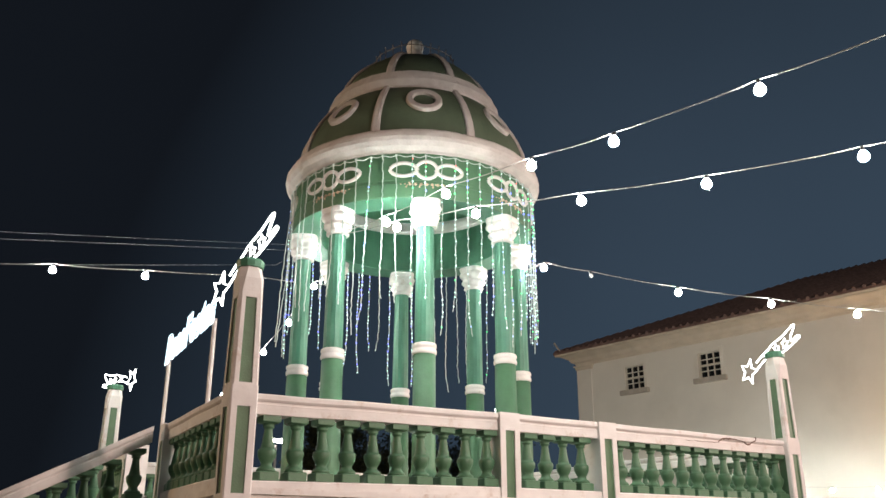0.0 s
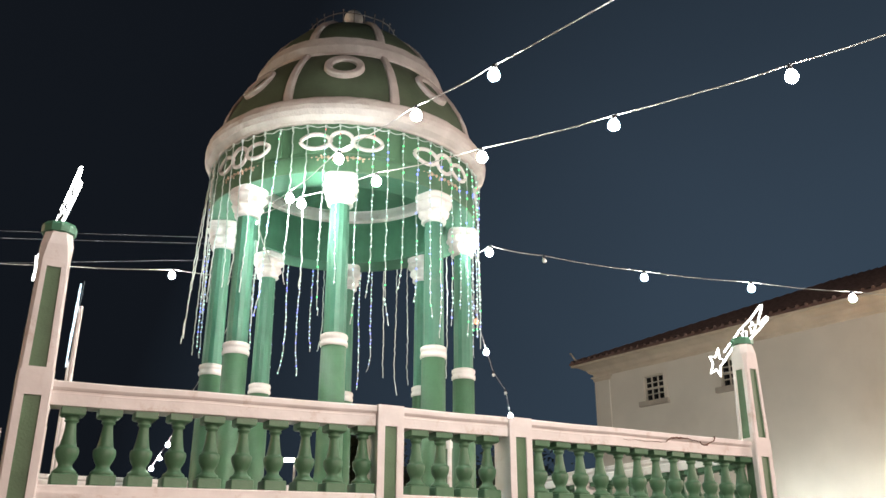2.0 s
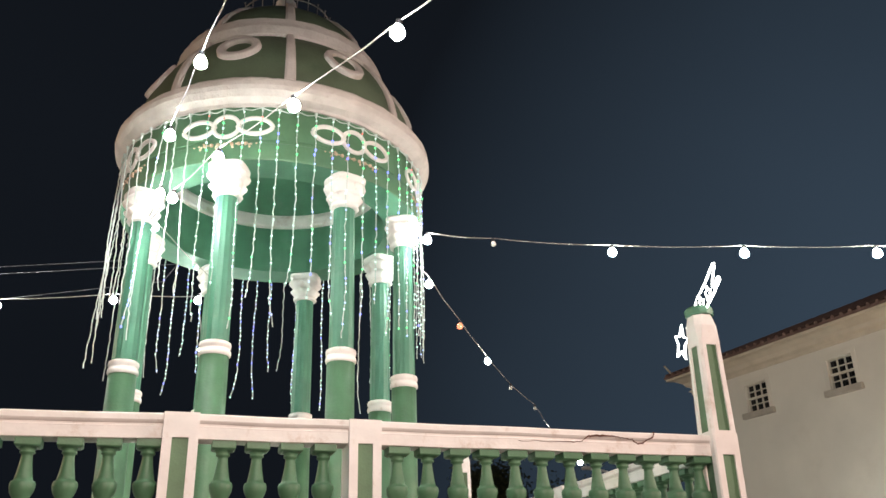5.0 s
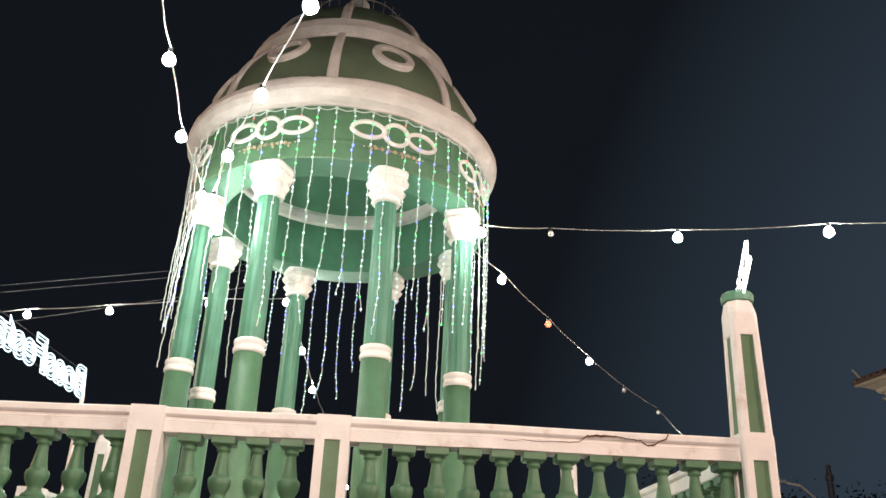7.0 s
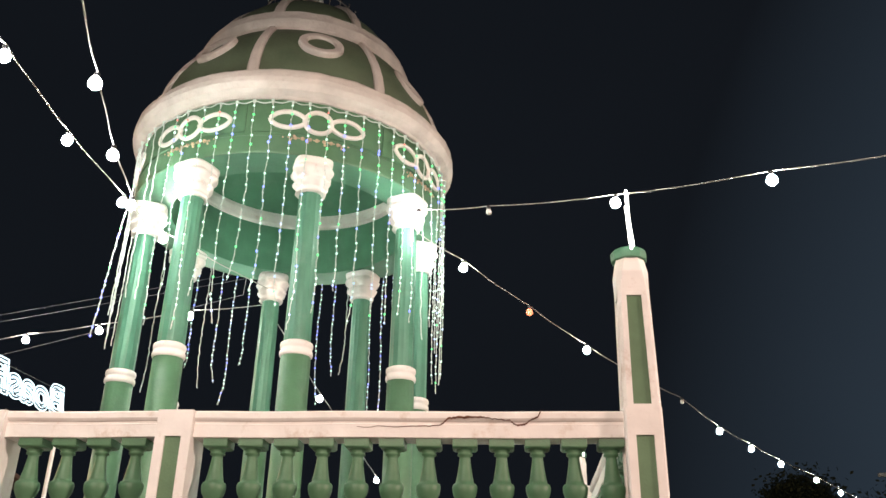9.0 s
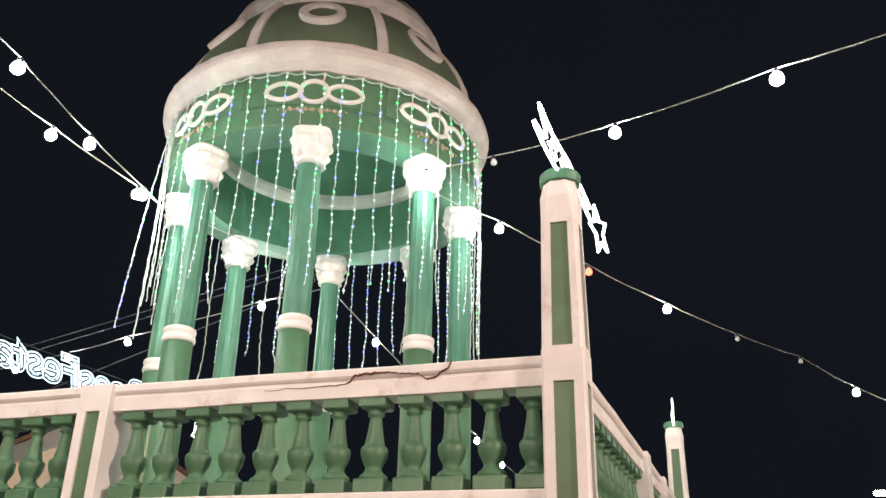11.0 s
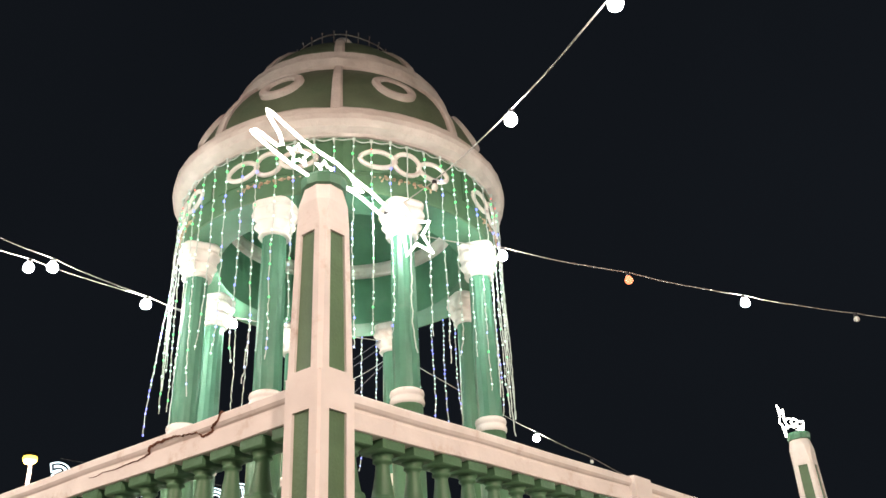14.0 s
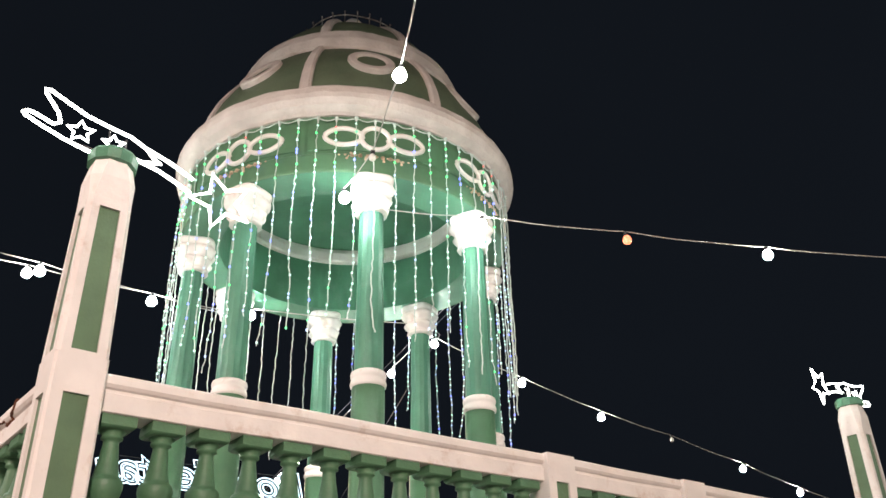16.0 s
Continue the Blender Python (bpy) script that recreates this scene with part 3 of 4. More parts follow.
# ---- light curtain under the cornice ----
curtain = thing("light_curtain", "icicle light curtain hanging from the cornice, partly lit in colours", "string lights", UNDER_DOME)
rnd = random.Random(4)
bm = bmesh.new()
tube(bm, [((1.745 + 0.01 * math.sin(31 * t)) * math.cos(t), (1.745 + 0.01 * math.sin(31 * t)) * math.sin(t), 6.402 - 0.02 * math.sin(30 * t) ** 2 + 0.006 * math.sin(13 * t)) for t in (2 * math.pi * i / 360 for i in range(360))], 0.006, 5, True)
part("header_cord", bm, STRAND, curtain, "white header cord")
COUNT = 60
for i in range(COUNT):
    a = 2 * math.pi * (i + 0.10 * rnd.uniform(-1, 1)) / COUNT
    deg = math.degrees(a) % 360
    drop = (2.2 if 218 < deg < 225 else rnd.choice((1.8, 1.95)) if 176 < deg < 214 else rnd.choice((1.8, 2.0, 2.15, 2.3, 2.5)) if 28 < deg < 175 else rnd.choice((1.95, 2.1, 2.15, 2.2, 2.25))) + rnd.uniform(-0.1, 0.1)
    lit = rnd.random()
    r0 = 1.745
    ph, sw = rnd.uniform(0, 6), rnd.uniform(0.006, 0.018)
    hook = rnd.uniform(-0.09, 0.09)
    lean = rnd.choice((0.0, 0.04, 0.07)) if 176 < deg < 214 else 0.13 if 164 < deg <= 176 else 0.2 if 218 < deg < 225 else 0.0
    pts = []
    for j in range(45):
        f = j / 44
        z = 6.39 - drop * f
        swing = sw * math.sin(ph + 9 * f) * f + hook * max(0, f - 0.88) * 5 * f + rnd.uniform(-0.0075, 0.0075)
        r = r0 + 0.01 * math.sin(ph + 5 * f) + rnd.uniform(-0.005, 0.005) + lean * f
        pts.append((r * math.cos(a + swing / r), r * math.sin(a + swing / r), z))
    bm = bmesh.new()
    loft(bm, [circle(rr, zz, 6, 0, pts[0][0], pts[0][1]) for rr, zz in ((0.005, 6.352), (0.012, 6.385), (0.019, 6.412))])
    front = (deg > 228 or deg < 26) and lit < 0.86
    tube(bm, pts, 0.0046 if front else 0.0062, 4)
    beads = int(drop / (0.078 if front else 0.062))
    tint = rnd.choice((1, 1, 3, 1))
    early = rnd.uniform(0.1, 0.9)
    for b in range(beads):
        f = min(0.995, max(0.003, (b + early + rnd.uniform(-0.3, 0.3)) / beads)) * 44
        j = min(43, int(f))
        p = Vector(pts[j]).lerp(Vector(pts[j + 1]), f - j)
        if front:
            # red and green at the top, blue and green over the soffit, pale green and blue lower down
            mi = (4 if lit < 0.2 else 1, 2, 1 if lit < 0.5 else 0, rnd.choice((2, 3, 0)), tint if tint == 3 else 1, rnd.choice((2, 3)))[b] if b < 6 else rnd.choice((1, 1, 1, 2, 5, 3) if b % 2 else (0, 1, 5, 0)) if 275 < deg < 340 else rnd.choice((1, 1, 1, 5, 1, 2) if b % 2 else (0, 0, 1, 0))
        elif 50 < deg < 160:
            mi = rnd.choice((1, 1, 5, 5, 1, 3)) if lit < 0.92 and rnd.random() < 0.85 else 0
        else:
            mi = rnd.choice((1, 2, 3)) if lit < 0.16 and deg > 214 and rnd.random() < 0.7 else 0
        ball(bm, p, (0.0125 if front and 0 < b < 6 else 0.0105) if mi else 0.0080, 1, mi, (1, 1, 1.25))
    part("strand", bm, STRAND, curtain, mats=(BEAD_W, BEAD_G, BEAD_B, BEAD_R, BEAD_P))

# ---- rope-light comets on the posts ----
def star(cx, cz, r, turn=0.0, inner=0.45):
    return [(cx + (r if i % 2 == 0 else r * inner) * math.cos(turn + math.pi / 5 * i), cz + (r if i % 2 == 0 else r * inner) * math.sin(turn + math.pi / 5 * i)) for i in range(10)]


def comet(x, y, turn, tilt=0.0, drop=0.0):
    t = thing("comet_figure", "glowing white rope-light shooting star on a thin wire frame", "light figure", pose(x, y, 4.0 - drop, 0, 0, turn) @ pose(0, 0, 0, 0, -tilt, 0), "shooting stars on the posts")
    flat = lambda pts: [(s, 0.004 * math.sin(7 * i), z) for i, (s, z) in enumerate(pts)]
    bm = bmesh.new()
    tail = [(-0.43, 0.175), (-0.44, 0.19), (-0.42, 0.205), (-0.385, 0.195), (-0.30, 0.15), (-0.27, 0.165), (-0.285, 0.22), (-0.35, 0.32), (-0.355, 0.345), (-0.33, 0.345), (-0.25, 0.295), (-0.15, 0.235), (-0.05, 0.195), (0.06, 0.155), (0.14, 0.10), (0.26, 0.04), (0.375, -0.035)]
    tube(bm, flat(tail), 0.0098, 6)
    tube(bm, flat([(-0.43, 0.175), (-0.34, 0.125), (-0.24, 0.075), (-0.13, 0.03), (-0.05, 0.012)]), 0.0098, 6)
    tube(bm, flat([(0.14, 0.10), (0.18, 0.05), (0.215, 0.03), (0.13, 0.022), (0.09, 0.03), (0.20, -0.015), (0.30, -0.075), (0.365, -0.12)]), 0.0098, 6)
    part("tail", bm, ROPE, t)
    bm = bmesh.new()
    tube(bm, flat(star(0.525, -0.135, 0.165, 0.62)), 0.0098, 6, True)
    part("star", bm, ROPE, t)
    for cx, cz, r in ((-0.175, 0.135, 0.065), (-0.02, 0.095, 0.055)):
        bm = bmesh.new()
        tube(bm, flat(star(cx, cz, r, 0.3, 0.5)), 0.0078, 6, True)
        part("small_star", bm, ROPE, t)
    bm = bmesh.new()
    tube(bm, [(-0.04, 0.012, 0.0), (-0.04, 0.012, 0.18)], 0.006, 5)
    tube(bm, [(0.04, 0.012, 0.0), (0.04, 0.012, 0.14)], 0.006, 5)
    tube(bm, [(-0.25, 0.012, 0.08), (0.0, 0.012, 0.03), (0.2, 0.012, 0.0)], 0.006, 5)
    part("frame", bm, IRON, t)
    return t


comet(SE[0] + 0.034, SE[1] + 0.004, 78.3, 4, 0.035), comet(*SW, 99), comet(*NE, -86, 17), comet(*NW, -78, 17)

# ---- greeting sign over the stair ----
SIGN_A, SIGN_B = Vector((-3.02, 1.485, 0)), Vector((-3.197, -1.175, 0))
sign = thing("greeting_sign", "cold white rope-light greeting sign on two white poles", "sign")
along = SIGN_B - SIGN_A
for f in (0.04, 0.96):
    p = SIGN_A + along * f
    bm = bmesh.new()
    tube(bm, [(p.x, p.y, DECK), (p.x, p.y, 4.05)], 0.024, 8)
    part("pole", bm, POLE, sign)
for z in (4.03, 4.30):
    bm = bmesh.new()
    p, q = SIGN_A + along * 0.03, SIGN_A + along * 0.97
    tube(bm, [(p.x, p.y, z), (q.x, q.y, z)], 0.005, 6)
    part("crossbar", bm, IRON, sign, "thin dark crossbar")
turn = math.degrees(math.atan2(along.y, along.x))
TEXT = "BoasFestas"


def outline_text(body, offset, depth):
    fc = bpy.data.curves.new("words", "FONT")
    fc.body, fc.size, fc.fill_mode, fc.bevel_depth, fc.bevel_resolution, fc.resolution_u = body, 0.50, "NONE", depth, 1, 5
    fc.shear, fc.offset, fc.space_character = 0.22, offset, 1.03
    fo = new("words", fc)
    bpy.context.view_layer.update()
    me = bpy.data.meshes.new_from_object(fo.evaluated_get(bpy.context.evaluated_depsgraph_get()))
    bpy.data.objects.remove(fo)
    return me


mid = SIGN_A + along * 0.5
board = pose(mid.x, mid.y, 4.02, 90, 0, turn)
right = lambda me: max(v.co.x for v in me.vertices)
half_width = right(outline_text(TEXT, 0.02, 0.008)) / 2
SPREAD = along.length / 2 / half_width * 1.01
for i, ch in enumerate(TEXT):
    outer = outline_text(ch, 0.022, 0.0075)
    shift = right(outline_text(TEXT[:i + 1], 0.02, 0.008)) - right(outer) - half_width
    letter = new("letter", outer)
    inner = new("inner_line", outline_text(ch, -0.012, 0.0055))
    for o in (letter, inner):
        o.data.materials.clear()
        o.data.materials.append(NEON)
    letter.parent, inner.parent = sign, letter
    letter.matrix_basis = board @ Matrix.Diagonal((SPREAD, 0.97, 1, 1)) @ pose(shift, 0, 0.03)

# ---- bulb strings ----
def bulb_mesh(mat, name, r):
    bm = bmesh.new()
    lathe(bm, [(0.012, -0.015), (0.016, -0.02), (0.018, -0.03), (r * 0.80, -0.03 - r * 0.5), (r, -0.03 - r * 1.1), (r * 0.92, -0.03 - r * 1.6), (r * 0.55, -0.03 - r * 2.0), (0.006, -0.03 - r * 2.12)], 14)
    return part(name, bm, mat, None, smooth=True).data


LIT, OFF, ORANGE = bulb_mesh(BULB, "bulb", 0.046), bulb_mesh(DEAD, "bulb", 0.030), bulb_mesh(AMBER, "bulb", 0.042)
bm = bmesh.new()
lathe(bm, [(0.012, 0.012), (0.02, 0.008), (0.021, -0.045), (0.016, -0.05)], 10)
SOCKET = part("socket", bm, IRON, None).data
for o in list(scene.objects):
    if o.parent is None and o.name.split(".")[0] in ("bulb", "socket"):
        bpy.data.objects.remove(o)


def string(label, start, bulbs, end, sag=0.05):
    """A cable from start to end by the given bulbs: (x, y, z, state)."""
    t = thing("string_lights", label, "string lights", group="festoon strings")
    knots = [Vector(start)] + [Vector(b[:3]) + Vector((0, 0, 0.09)) for b in bulbs] + [Vector(end)]
    pts = []
    for a, b in zip(knots, knots[1:]):
        for i in range(8):
            f = i / 8
            p = a.lerp(b, f)
            p.z -= sag * 4 * f * (1 - f) * 0.4
            p.x += 0.006 * math.sin(9 * f + p.y)
            pts.append(p)
    pts.append(knots[-1])
    bm = bmesh.new()
    tube(bm, pts, 0.0056, 5)
    part("cable", bm, CABLE, t)
    for b, k in zip(bulbs, knots[1:]):
        m = Matrix.Translation(k + Vector((0, 0, -0.01)))
        ob = new("bulb", {"on": LIT, "off": OFF, "amber": ORANGE}[b[3]])
        ob.parent = t
        ob.matrix_basis = m @ pose(0, 0, 0, 6 * math.sin(b[0] * 5), 6 * math.sin(b[1] * 7), 0)
        s = new("socket", SOCKET)
        s.parent = ob
    return t


col = lambda a, r=1.62, z=5.5: (r * math.cos(radians(a)) - 0.044, r * math.sin(radians(a)) + 0.123, z + 0.04)
string("white festoon cable with lit bulbs leaving the gazebo", col(-157.5, 1.5, 5.58), [(-1.30, -1.45, 5.44, "on"), (-1.24, -2.72, 5.37, "on"), (-1.05, -4.02, 5.25, "on"), (-0.90, -5.04, 5.12, "on"), (-0.58, -6.36, 5.10, "on"), (-0.47, -7.73, 4.95, "on"), (-0.30, -9.00, 4.92, "on")], (0.2, -13, 5.1))
string("white festoon cable with lit bulbs leaving the gazebo", col(-157.5, 1.5, 5.54), [(-1.18, -1.51, 5.38, "on"), (-0.83, -2.70, 5.23, "on"), (-0.38, -3.95, 5.04, "on"), (0.08, -5.20, 4.87, "on"), (0.62, -6.41, 4.80, "on"), (1.02, -7.75, 4.70, "on")], (2.6, -12, 4.9))
string("white festoon cable with lit and dead bulbs", col(-22.5), [(1.55, -0.91, 5.50, "on"), (2.26, -1.09, 5.43, "off"), (3.43, -1.66, 5.23, "on"), (4.61, -2.33, 5.07, "on"), (5.77, -2.91, 4.95, "on"), (6.92, -3.56, 4.85, "on")], (9.5, -5.0, 4.9))
string("white festoon cable with lit, amber and dead bulbs", col(-22.5, 1.5, 5.62), [(1.95, 0.34, 5.47, "on"), (2.71, 1.42, 5.32, "amber"), (3.48, 2.44, 5.15, "on"), (4.27, 3.49, 5.03, "off"), (5.05, 4.33, 4.92, "off"), (5.80, 5.35, 4.72, "on"), (6.50, 6.22, 4.62, "on"), (7.22, 7.12, 4.53, "on"), (8.29, 8.59, 4.51, "on"), (9.09, 9.66, 4.44, "on"), (9.90, 10.72, 4.38, "on")], (12.5, 14, 4.3))
string("white festoon cable with lit bulbs", col(112.5, 1.62), [(-1.83, 2.03, 5.53, "on"), (-3.26, 2.38, 5.46, "on"), (-4.47, 2.68, 5.43, "on"), (-5.64, 2.81, 5.30, "on"), (-7.03, 3.21, 5.31, "on"), (-8.36, 3.58, 5.31, "on")], (-14, 4.9, 5.6))
string("white festoon cable with lit and dead bulbs", col(112.5, 1.62, 5.62), [(-0.78, 1.92, 5.58, "on"), (-0.65, 3.25, 5.30, "on"), (-0.55, 4.64, 5.07, "on"), (-0.44, 5.98, 4.92, "off"), (-0.34, 7.52, 4.72, "on"), (-0.21, 8.77, 4.49, "on"), (-0.09, 10.12, 4.33, "on"), (-0.02, 11.40, 4.19, "on"), (0.07, 12.70, 4.09, "on"), (0.16, 14.00, 4.02, "on")], (1.2, 18.0, 4.4))
string("festoon cable with lit bulbs along the house front", (14.3, 11.3, 4.06), [(14.98, 6.99, 3.37, "on"), (15.18, 5.80, 3.30, "on"), (15.37, 4.55, 3.20, "on"), (15.64, 3.44, 3.17, "on"), (15.85, 2.21, 3.17, "on")], (16.5, -1.6, 3.6))
string("short festoon cable with one lit bulb inside the gazebo", col(-157.5, 1.5, 5.60), [(-1.37, -0.28, 5.60, "on")], col(112.5, 1.42, 5.62))

# ---- overhead wires ----
for tie, start, end in (((-0.46, 1.73, 6.49), (-0.86, 2.37, 6.385), (-26, 7.6, 4.95)), ((-0.50, 1.72, 6.43), (-0.86, 2.39, 6.295), (-26, 7.7, 4.80)), ((-0.94, 1.53, 6.15), (-1.263, 2.403, 5.983), (-26, 13.2, 5.25))):
    bm = bmesh.new()
    a, b = Vector(start), Vector(end)
    tube(bm, [tie] + [a.lerp(b, i / 12) - Vector((0, 0, 0.58 * i / 12 * (1 - i / 12))) for i in range(13)], 0.006, 4)
    tagged(part("overhead_wire", bm, WIRE, None), "thin grey overhead wire strung from the gazebo", "wire", "overhead wires")

# ---- house ----
house = thing("house", "cream plastered house with small barred windows and tiled roof", "house", pose(15.023, 13.87, 0, 0, 0, 10.0))
# local axes: x goes into the house, y along the facade to its corner
HY, LONG, DEEP, EAVE = 0.20, -30.0, 12.0, 8.63
WINS = [(-2.27, 7.39), (-5.22, 7.39)]
WW, WH = 0.40, 0.41
bm = bmesh.new()
ys = sorted({LONG, HY} | {y + s * WW for y, _ in WINS for s in (-1, 1)})
for a, b in zip(ys, ys[1:]):
    w = [z for y, z in WINS if abs((a + b) / 2 - y) < 0.1]
    if w:
        box(bm, 0, 0.35, a, b, 0, w[0] - WH)
        box(bm, 0, 0.35, a, b, w[0] + WH, EAVE)
    else:
        box(bm, 0, 0.35, a, b, 0, EAVE)
bmesh.ops.remove_doubles(bm, verts=bm.verts, dist=0.001)
part("wall", bm, PLASTER, house)
bm = bmesh.new()
box(bm, 0.351, DEEP, HY - 0.35, HY, 0, EAVE)
part("end_wall", bm, PLASTER, house)
bm = bmesh.new()
box(bm, DEEP - 0.35, DEEP, LONG, HY - 0.351, 0, EAVE)
part("back_wall", bm, PLASTER, house)
bm = bmesh.new()
box(bm, -0.045, -0.001, HY - 0.62, HY + 0.045, 0, EAVE - 0.50, 0.01)
part("corner_pilaster", bm, PLASTER, house, "plain corner strip")
bm = bmesh.new()
loft(bm, [[(-a, HY - 0.62 - a, z), (0.30, HY - 0.62 - a, z), (0.30, HY + a, z), (-a, HY + a, z)] for a, z in ((0.05, EAVE - 0.66), (0.07, EAVE - 0.60), (0.07, EAVE - 0.56), (0.13, EAVE - 0.52), (0.13, EAVE - 0.49))])
part("pilaster_cap", bm, TRIM, house, "small moulded cap of the corner strip")
bm = bmesh.new()
sec = [(dx, EAVE + dz) for dx, dz in ((0.0, -0.49), (-0.05, -0.49), (-0.07, -0.41), (-0.18, -0.35), (-0.24, -0.25), (-0.44, -0.15), (-0.60, -0.13), (-0.62, 0.0), (0.0, 0.0))]
loft(bm, [[(dx, y + (-dx if y > 0 else 0), z) for dx, z in sec] for y in (LONG, HY)])
loft(bm, [[(x, HY - dx, z) for dx, z in sec] for x in (-0.001, DEEP)])
part("eaves_cornice", bm, TRIM, house, "moulded cream eaves")
bm = bmesh.new()
zr, rise = EAVE + 0.01, 0.41
x0, x1, y0, y1 = -0.66, DEEP + 0.66, LONG - 0.7, HY + 0.62
half = (x1 - x0) / 2
R0, R1 = (x0 + half, y0 + half, zr + rise * half), (x0 + half, y1 - half, zr + rise * half)
c = [(x0, y0, zr), (x1, y0, zr), (x1, y1, zr), (x0, y1, zr)]
dn = [(x, y, z - 0.07) for x, y, z in c]
quad(bm, [c[0], R0, R1, c[3]][::-1]), quad(bm, [c[1], c[2], R1, R0]), bm.faces.new([bm.verts.new(p) for p in (c[0], c[1], R0)]), bm.faces.new([bm.verts.new(p) for p in (c[2], c[3], R1)])
for i in range(4):
    quad(bm, [dn[i], dn[(i + 1) % 4], c[(i + 1) % 4], c[i]])
quad(bm, dn)
roof = part("roof", bm, TILE, house, "dark clay tiled hip roof")
bm = bmesh.new()
for i in range(110):
    y = y1 - 0.14 - i * 0.27
    if y < y0 + 0.2:
        break
    run = min(half, y1 - y, y - y0) * 0.99
    tube(bm, [(x0 - 0.02, y, zr + 0.01), (x0 + run, y, zr + 0.01 + rise * run)], 0.06, 6)
part("tile_relief", bm, TILE, roof)["kind"] = "stuff"
bm = bmesh.new()
tube(bm, [(x0 + 0.25, y1 - 0.25, zr + 0.02), (x0 + 0.18, y1 - 0.16, zr + 0.12), (x0 + 0.06, y1 - 0.02, zr + 0.40)], 0.032, 6)
part("eave_horn", bm, TRIM, house, "upturned eave tip")
for k, (y, z) in enumerate(WINS):
    win = new("window")
    win.parent = house
    win.matrix_basis = pose(0, y, z)
    bm = bmesh.new()
    for s in (-1, 1):
        box(bm, 0.05, 0.13, s * (WW - 0.015) - 0.015, s * (WW - 0.015) + 0.015, -WH, WH)
        box(bm, 0.051, 0.129, -WW + 0.03, WW - 0.03, s * (WH - 0.015) - 0.015, s * (WH - 0.015) + 0.015)
    for f in (-1 / 3, 1 / 3):
        box(bm, 0.06, 0.11, f * (WW - 0.03) - 0.016, f * (WW - 0.03) + 0.016, -WH + 0.03, WH - 0.03)
    for f in (-0.5, 0, 0.5):
        h = 0.034 if f == 0 else 0.015
        box(bm, 0.062, 0.108, -WW + 0.03, WW - 0.03, f * (WH - 0.03) - h, f * (WH - 0.03) + h)
    part("window_frame", bm, SASH, win, "cream glazing bars")
    bm = bmesh.new()
    for e in (-1, 1):
        box(bm, -0.022, -0.001, e * (WW + 0.07) - 0.07, e * (WW + 0.07) + 0.07, -WH, WH + 0.14, 0.004)
    box(bm, -0.024, -0.001, -WW, WW, WH + 0.002, WH + 0.14, 0.004)
    part("surround", bm, PLASTER, win, "raised cream plaster surround")
    bm = bmesh.new()
    box(bm, 0.14, 0.16, -WW, WW, -WH, WH)
    part("pane", bm, GLASS, win, "dark glass")
    bm = bmesh.new()
    box(bm, -0.12, 0.04, -WW - 0.19, WW + 0.19, -WH - 0.17, -WH - 0.002, 0.015)
    part("sill", bm, SILL, win, "stone sill")

# ---- houses across the stair ----
def gable_house(at, half, deep, eaves, ridge, label, windows):
    """A plain house whose gable end faces along its own -y axis."""
    t = thing("house", label, "house", at, "houses across the square")
    bm = bmesh.new()
    face = lambda y: [(-half, y, 0), (half, y, 0), (half, y, eaves), (0, y, ridge), (-half, y, eaves)]
    loft(bm, [face(0), face(deep)])
    part("wall", bm, PLASTER, t)
    for sx in (-1, 1):
        bm = bmesh.new()
        rise = (ridge - eaves) / half
        out = half + 0.3
        loft(bm, [[(0, y, ridge + 0.01), (sx * out, y, ridge + 0.01 - rise * out), (sx * out, y, ridge + 0.12 - rise * out), (0, y, ridge + 0.13)] for y in (-0.22, deep + 0.22)])
        part("roof", bm, TILE, t, "dark tiled roof slope")
    for x, z, w, h in windows:
        win = new("window")
        win.parent = t
        win.matrix_basis = pose(x, 0, z)
        bm = bmesh.new()
        for e in (-1, 1):
            box(bm, e * w - 0.04, e * w + 0.04, -0.05, 0.02, -h - 0.04, h + 0.04)
            box(bm, -w + 0.04, w - 0.04, -0.048, 0.02, e * h - 0.04, e * h + 0.04)
        part("window_frame", bm, SASH, win)
        bm = bmesh.new()
        box(bm, -w, w, -0.02, 0.03, -h, h)
        part("pane", bm, GLASS, win, "dark glass")
        bm = bmesh.new()
        box(bm, -w - 0.2, w + 0.2, -0.22, 0.0, h + 0.12, h + 0.2, 0.01)
        part("hood", bm, TILE, win, "narrow dark hood over the window")
    return t


gable_house(pose(-12.75, 12.08, 0, 0, 0, 42), 2.7, 7.0, 5.35, 6.85, "cream plastered gabled house with small dark windows", ((0.35, 5.85, 0.16, 0.13), (-0.25, 5.85, 0.16, 0.13), (1.2, 3.4, 0.4, 0.6), (-1.2, 3.4, 0.4, 0.6)))
gable_house(pose(-17.0, 8.25, 0, 0, 0, 42), 2.9, 7.0, 6.1, 7.0, "cream plastered low gabled house standing next to another", ((0.0, 3.4, 0.4, 0.6),))

# ---- street lamp beyond ----
lampost = thing("street_lamp", "lit street lamp with flat double head on a pale post", "street lamp", pose(9.75, 30.6, 0))
bm = bmesh.new()
loft(bm, [circle(r, z, 10) for r, z in ((0.16, 0), (0.14, 0.5), (0.08, 0.6), (0.06, 6.6))])
part("post", bm, POLE, lampost)
bm = bmesh.new()
for s in (-1, 1):
    box(bm, s * 0.28 - 0.25, s * 0.28 + 0.25, -0.15, 0.15, 6.72, 6.9, 0.05)
part("lamp_head", bm, LAMPHEAD, lampost, "glowing lamp heads")

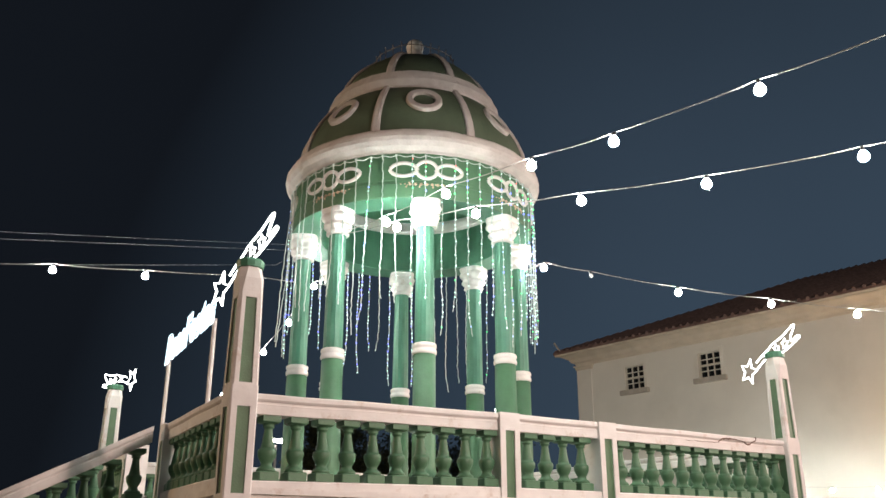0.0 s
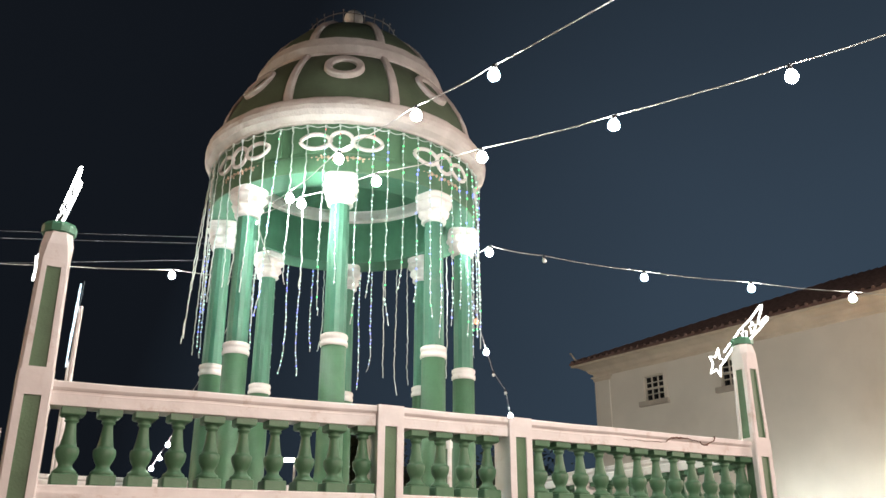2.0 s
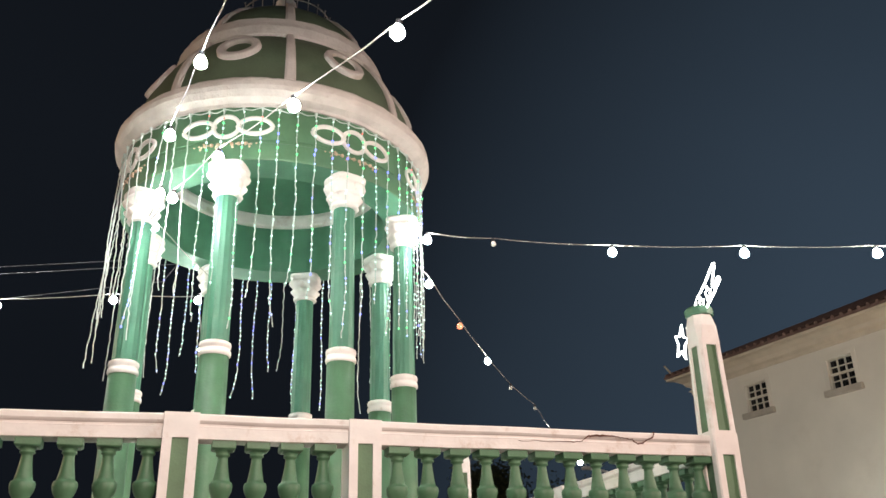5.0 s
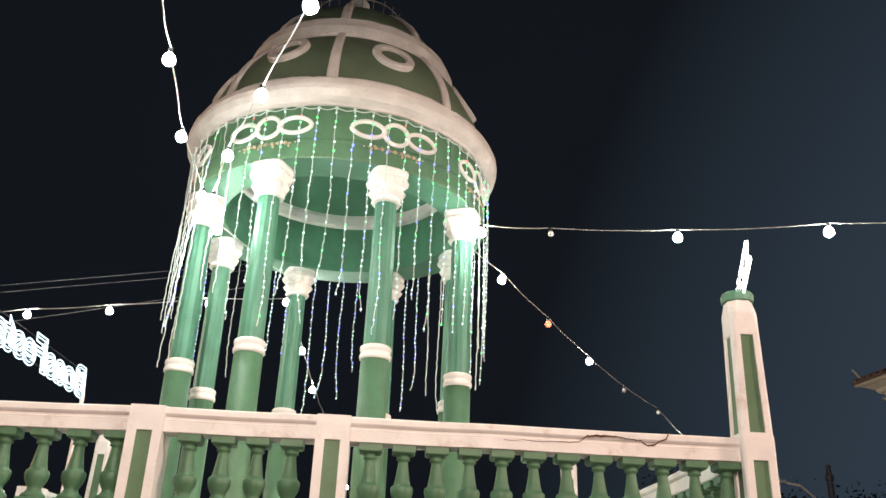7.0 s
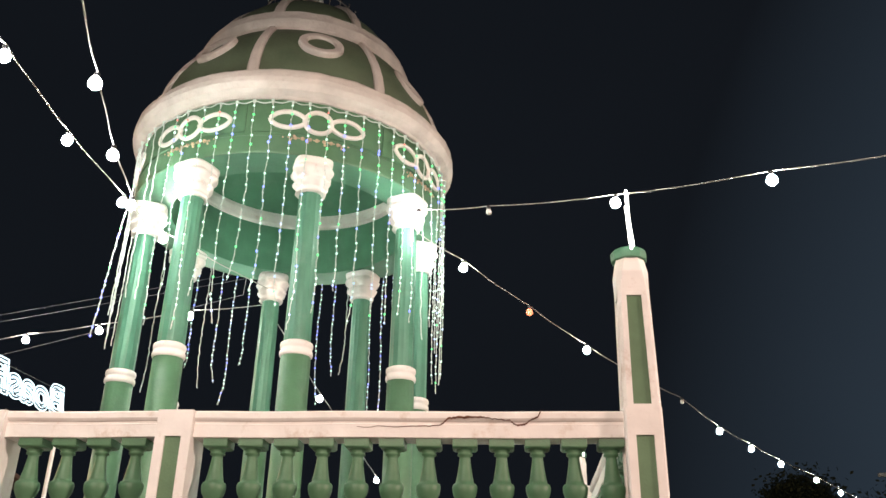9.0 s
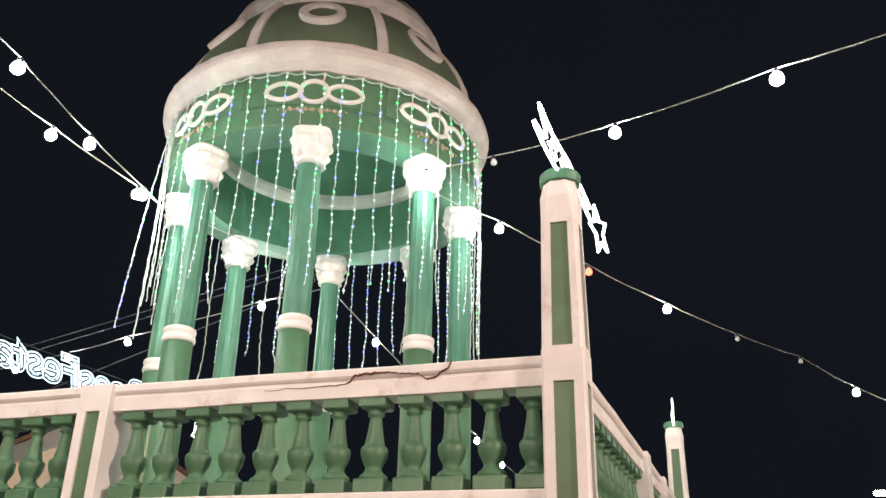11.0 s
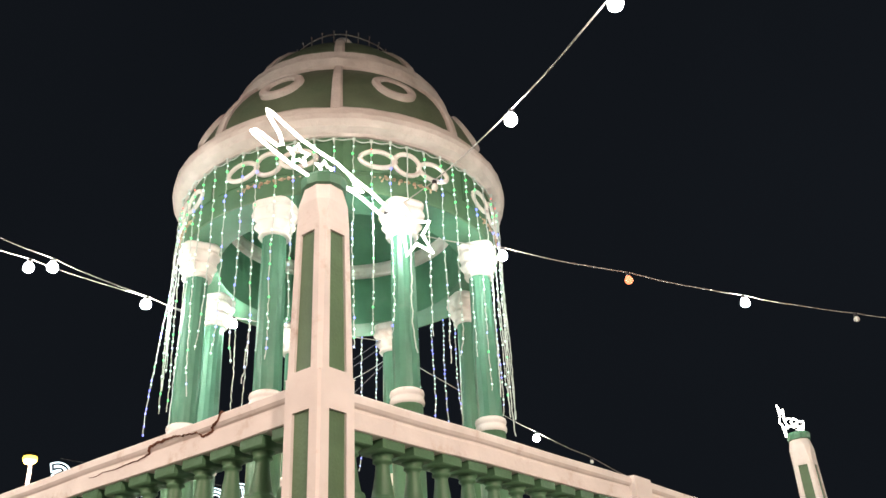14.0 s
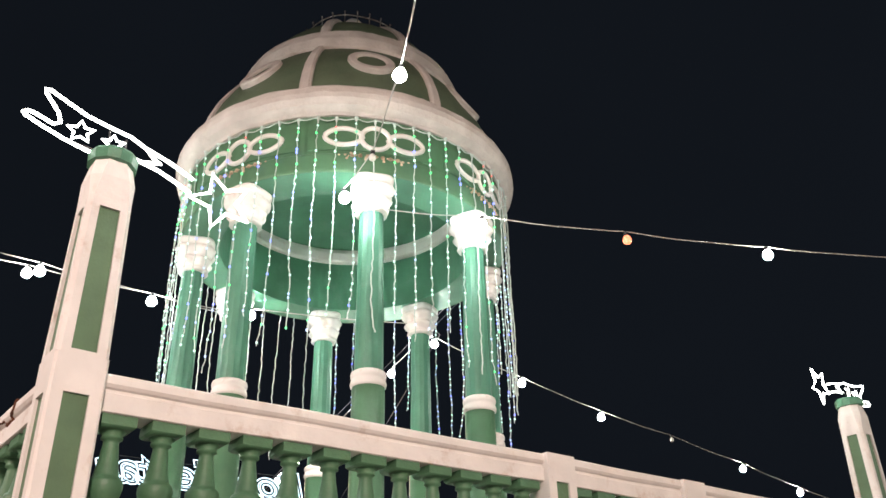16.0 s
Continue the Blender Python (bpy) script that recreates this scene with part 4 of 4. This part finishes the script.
sodium_lamp = thing("street_lamp", "lit yellow street lamp on a curved arm and grey post", "street lamp", pose(-17.5, 5.6, 0, 0, 0, -30))
bm = bmesh.new()
tube(bm, [(0, 0, 0), (0, 0, 6.9), (0.06, 0, 7.65), (0.25, 0, 8.15), (0.6, 0, 8.35)], 0.05, 8)
part("arm_post", bm, WIRE, sodium_lamp)
bm = bmesh.new()
loft(bm, [circle(r, z, 12, 0, 0.75) for r, z in ((0.05, 8.47), (0.16, 8.43), (0.19, 8.37), (0.19, 8.34))])
part("hood", bm, IRON, sodium_lamp)
bm = bmesh.new()
ball(bm, (0.75, 0, 8.28), 0.19, 2, 0, (1, 1, 0.8))
part("lamp_head", bm, SODIUM, sodium_lamp, "glowing yellow globe", smooth=True)

# ---- beyond: lamp with a curved arm, pole, trees ----
far_lamp = thing("street_lamp", "unlit street lamp with a curved arm on a grey post", "street lamp", pose(17.0, 22.95, 0))
bm = bmesh.new()
tube(bm, [(0, 0, 0), (0, 0, 6.0), (-0.1, 0.05, 6.6), (-0.5, 0.25, 7.05), (-1.0, 0.5, 7.2)], 0.05, 8)
part("arm_post", bm, POLE, far_lamp)
bm = bmesh.new()
box(bm, -1.5, -0.95, 0.38, 0.62, 7.15, 7.28, 0.04)
part("lamp_head", bm, DEAD, far_lamp, "pale lamp head")
bm = bmesh.new()
loft(bm, [circle(r, z, 10) for r, z in ((0.17, 0), (0.14, 5), (0.12, 7.3), (0.16, 7.32), (0.16, 7.5), (0.10, 7.55), (0.09, 7.9))])
pole = part("utility_pole", bm, WIRE, None)
pole.matrix_basis = pose(17.7, 23.25, 0)
tagged(pole, "weathered grey utility pole", "pole")


def tree(x, y, height, spread, seed):
    t = thing("tree", "dark leafy tree standing beyond the square at night", "tree", pose(x, y, 0), "trees beyond the square")
    r = random.Random(seed)
    bm = bmesh.new()
    loft(bm, [circle(rr, z, 8, 0, 0.1 * math.sin(z), 0.08 * math.cos(z)) for rr, z in ((0.32, 0), (0.24, height * 0.2), (0.18, height * 0.45), (0.06, height * 0.8))])
    for k in range(7):
        a, h = r.uniform(0, 6.28), height * r.uniform(0.35, 0.6)
        q = Vector((math.cos(a) * spread * 0.7, math.sin(a) * spread * 0.7, h + height * 0.22))
        tube(bm, [(0.05, 0.03, h), q * 0.5 + Vector((0, 0, h * 0.52)), q], 0.06, 5)
    part("trunk", bm, BARK, t)
    centres = [Vector((r.gauss(0, spread * 0.42), r.gauss(0, spread * 0.42), height * r.uniform(0.5, 0.93))) for _ in range(40)]
    verts, faces = [], []
    for c in centres:
        size = r.uniform(0.5, 1.0) * spread * 0.32
        for _ in range(380):
            p = c + Vector((r.gauss(0, 1), r.gauss(0, 1), r.gauss(0, 0.7))) * size
            u = Vector((r.uniform(-1, 1), r.uniform(-1, 1), r.uniform(-1, 1))).normalized() * r.uniform(0.10, 0.19)
            v = u.orthogonal().normalized() * r.uniform(0.07, 0.12)
            i = len(verts)
            verts += [p - u, p + v, p + u, p - v]
            faces.append((i, i + 1, i + 2, i + 3))
    me = bpy.data.meshes.new("crown")
    me.from_pydata([tuple(p) for p in verts], [], faces)
    me.materials.append(LEAF)
    crown_ = new("crown", me)
    crown_.parent = t


tree(19.8, 46, 11.0, 2.5, 5), tree(25.5, 47, 9.7, 4.0, 8), tree(30, 43, 9.5, 3.8, 11)
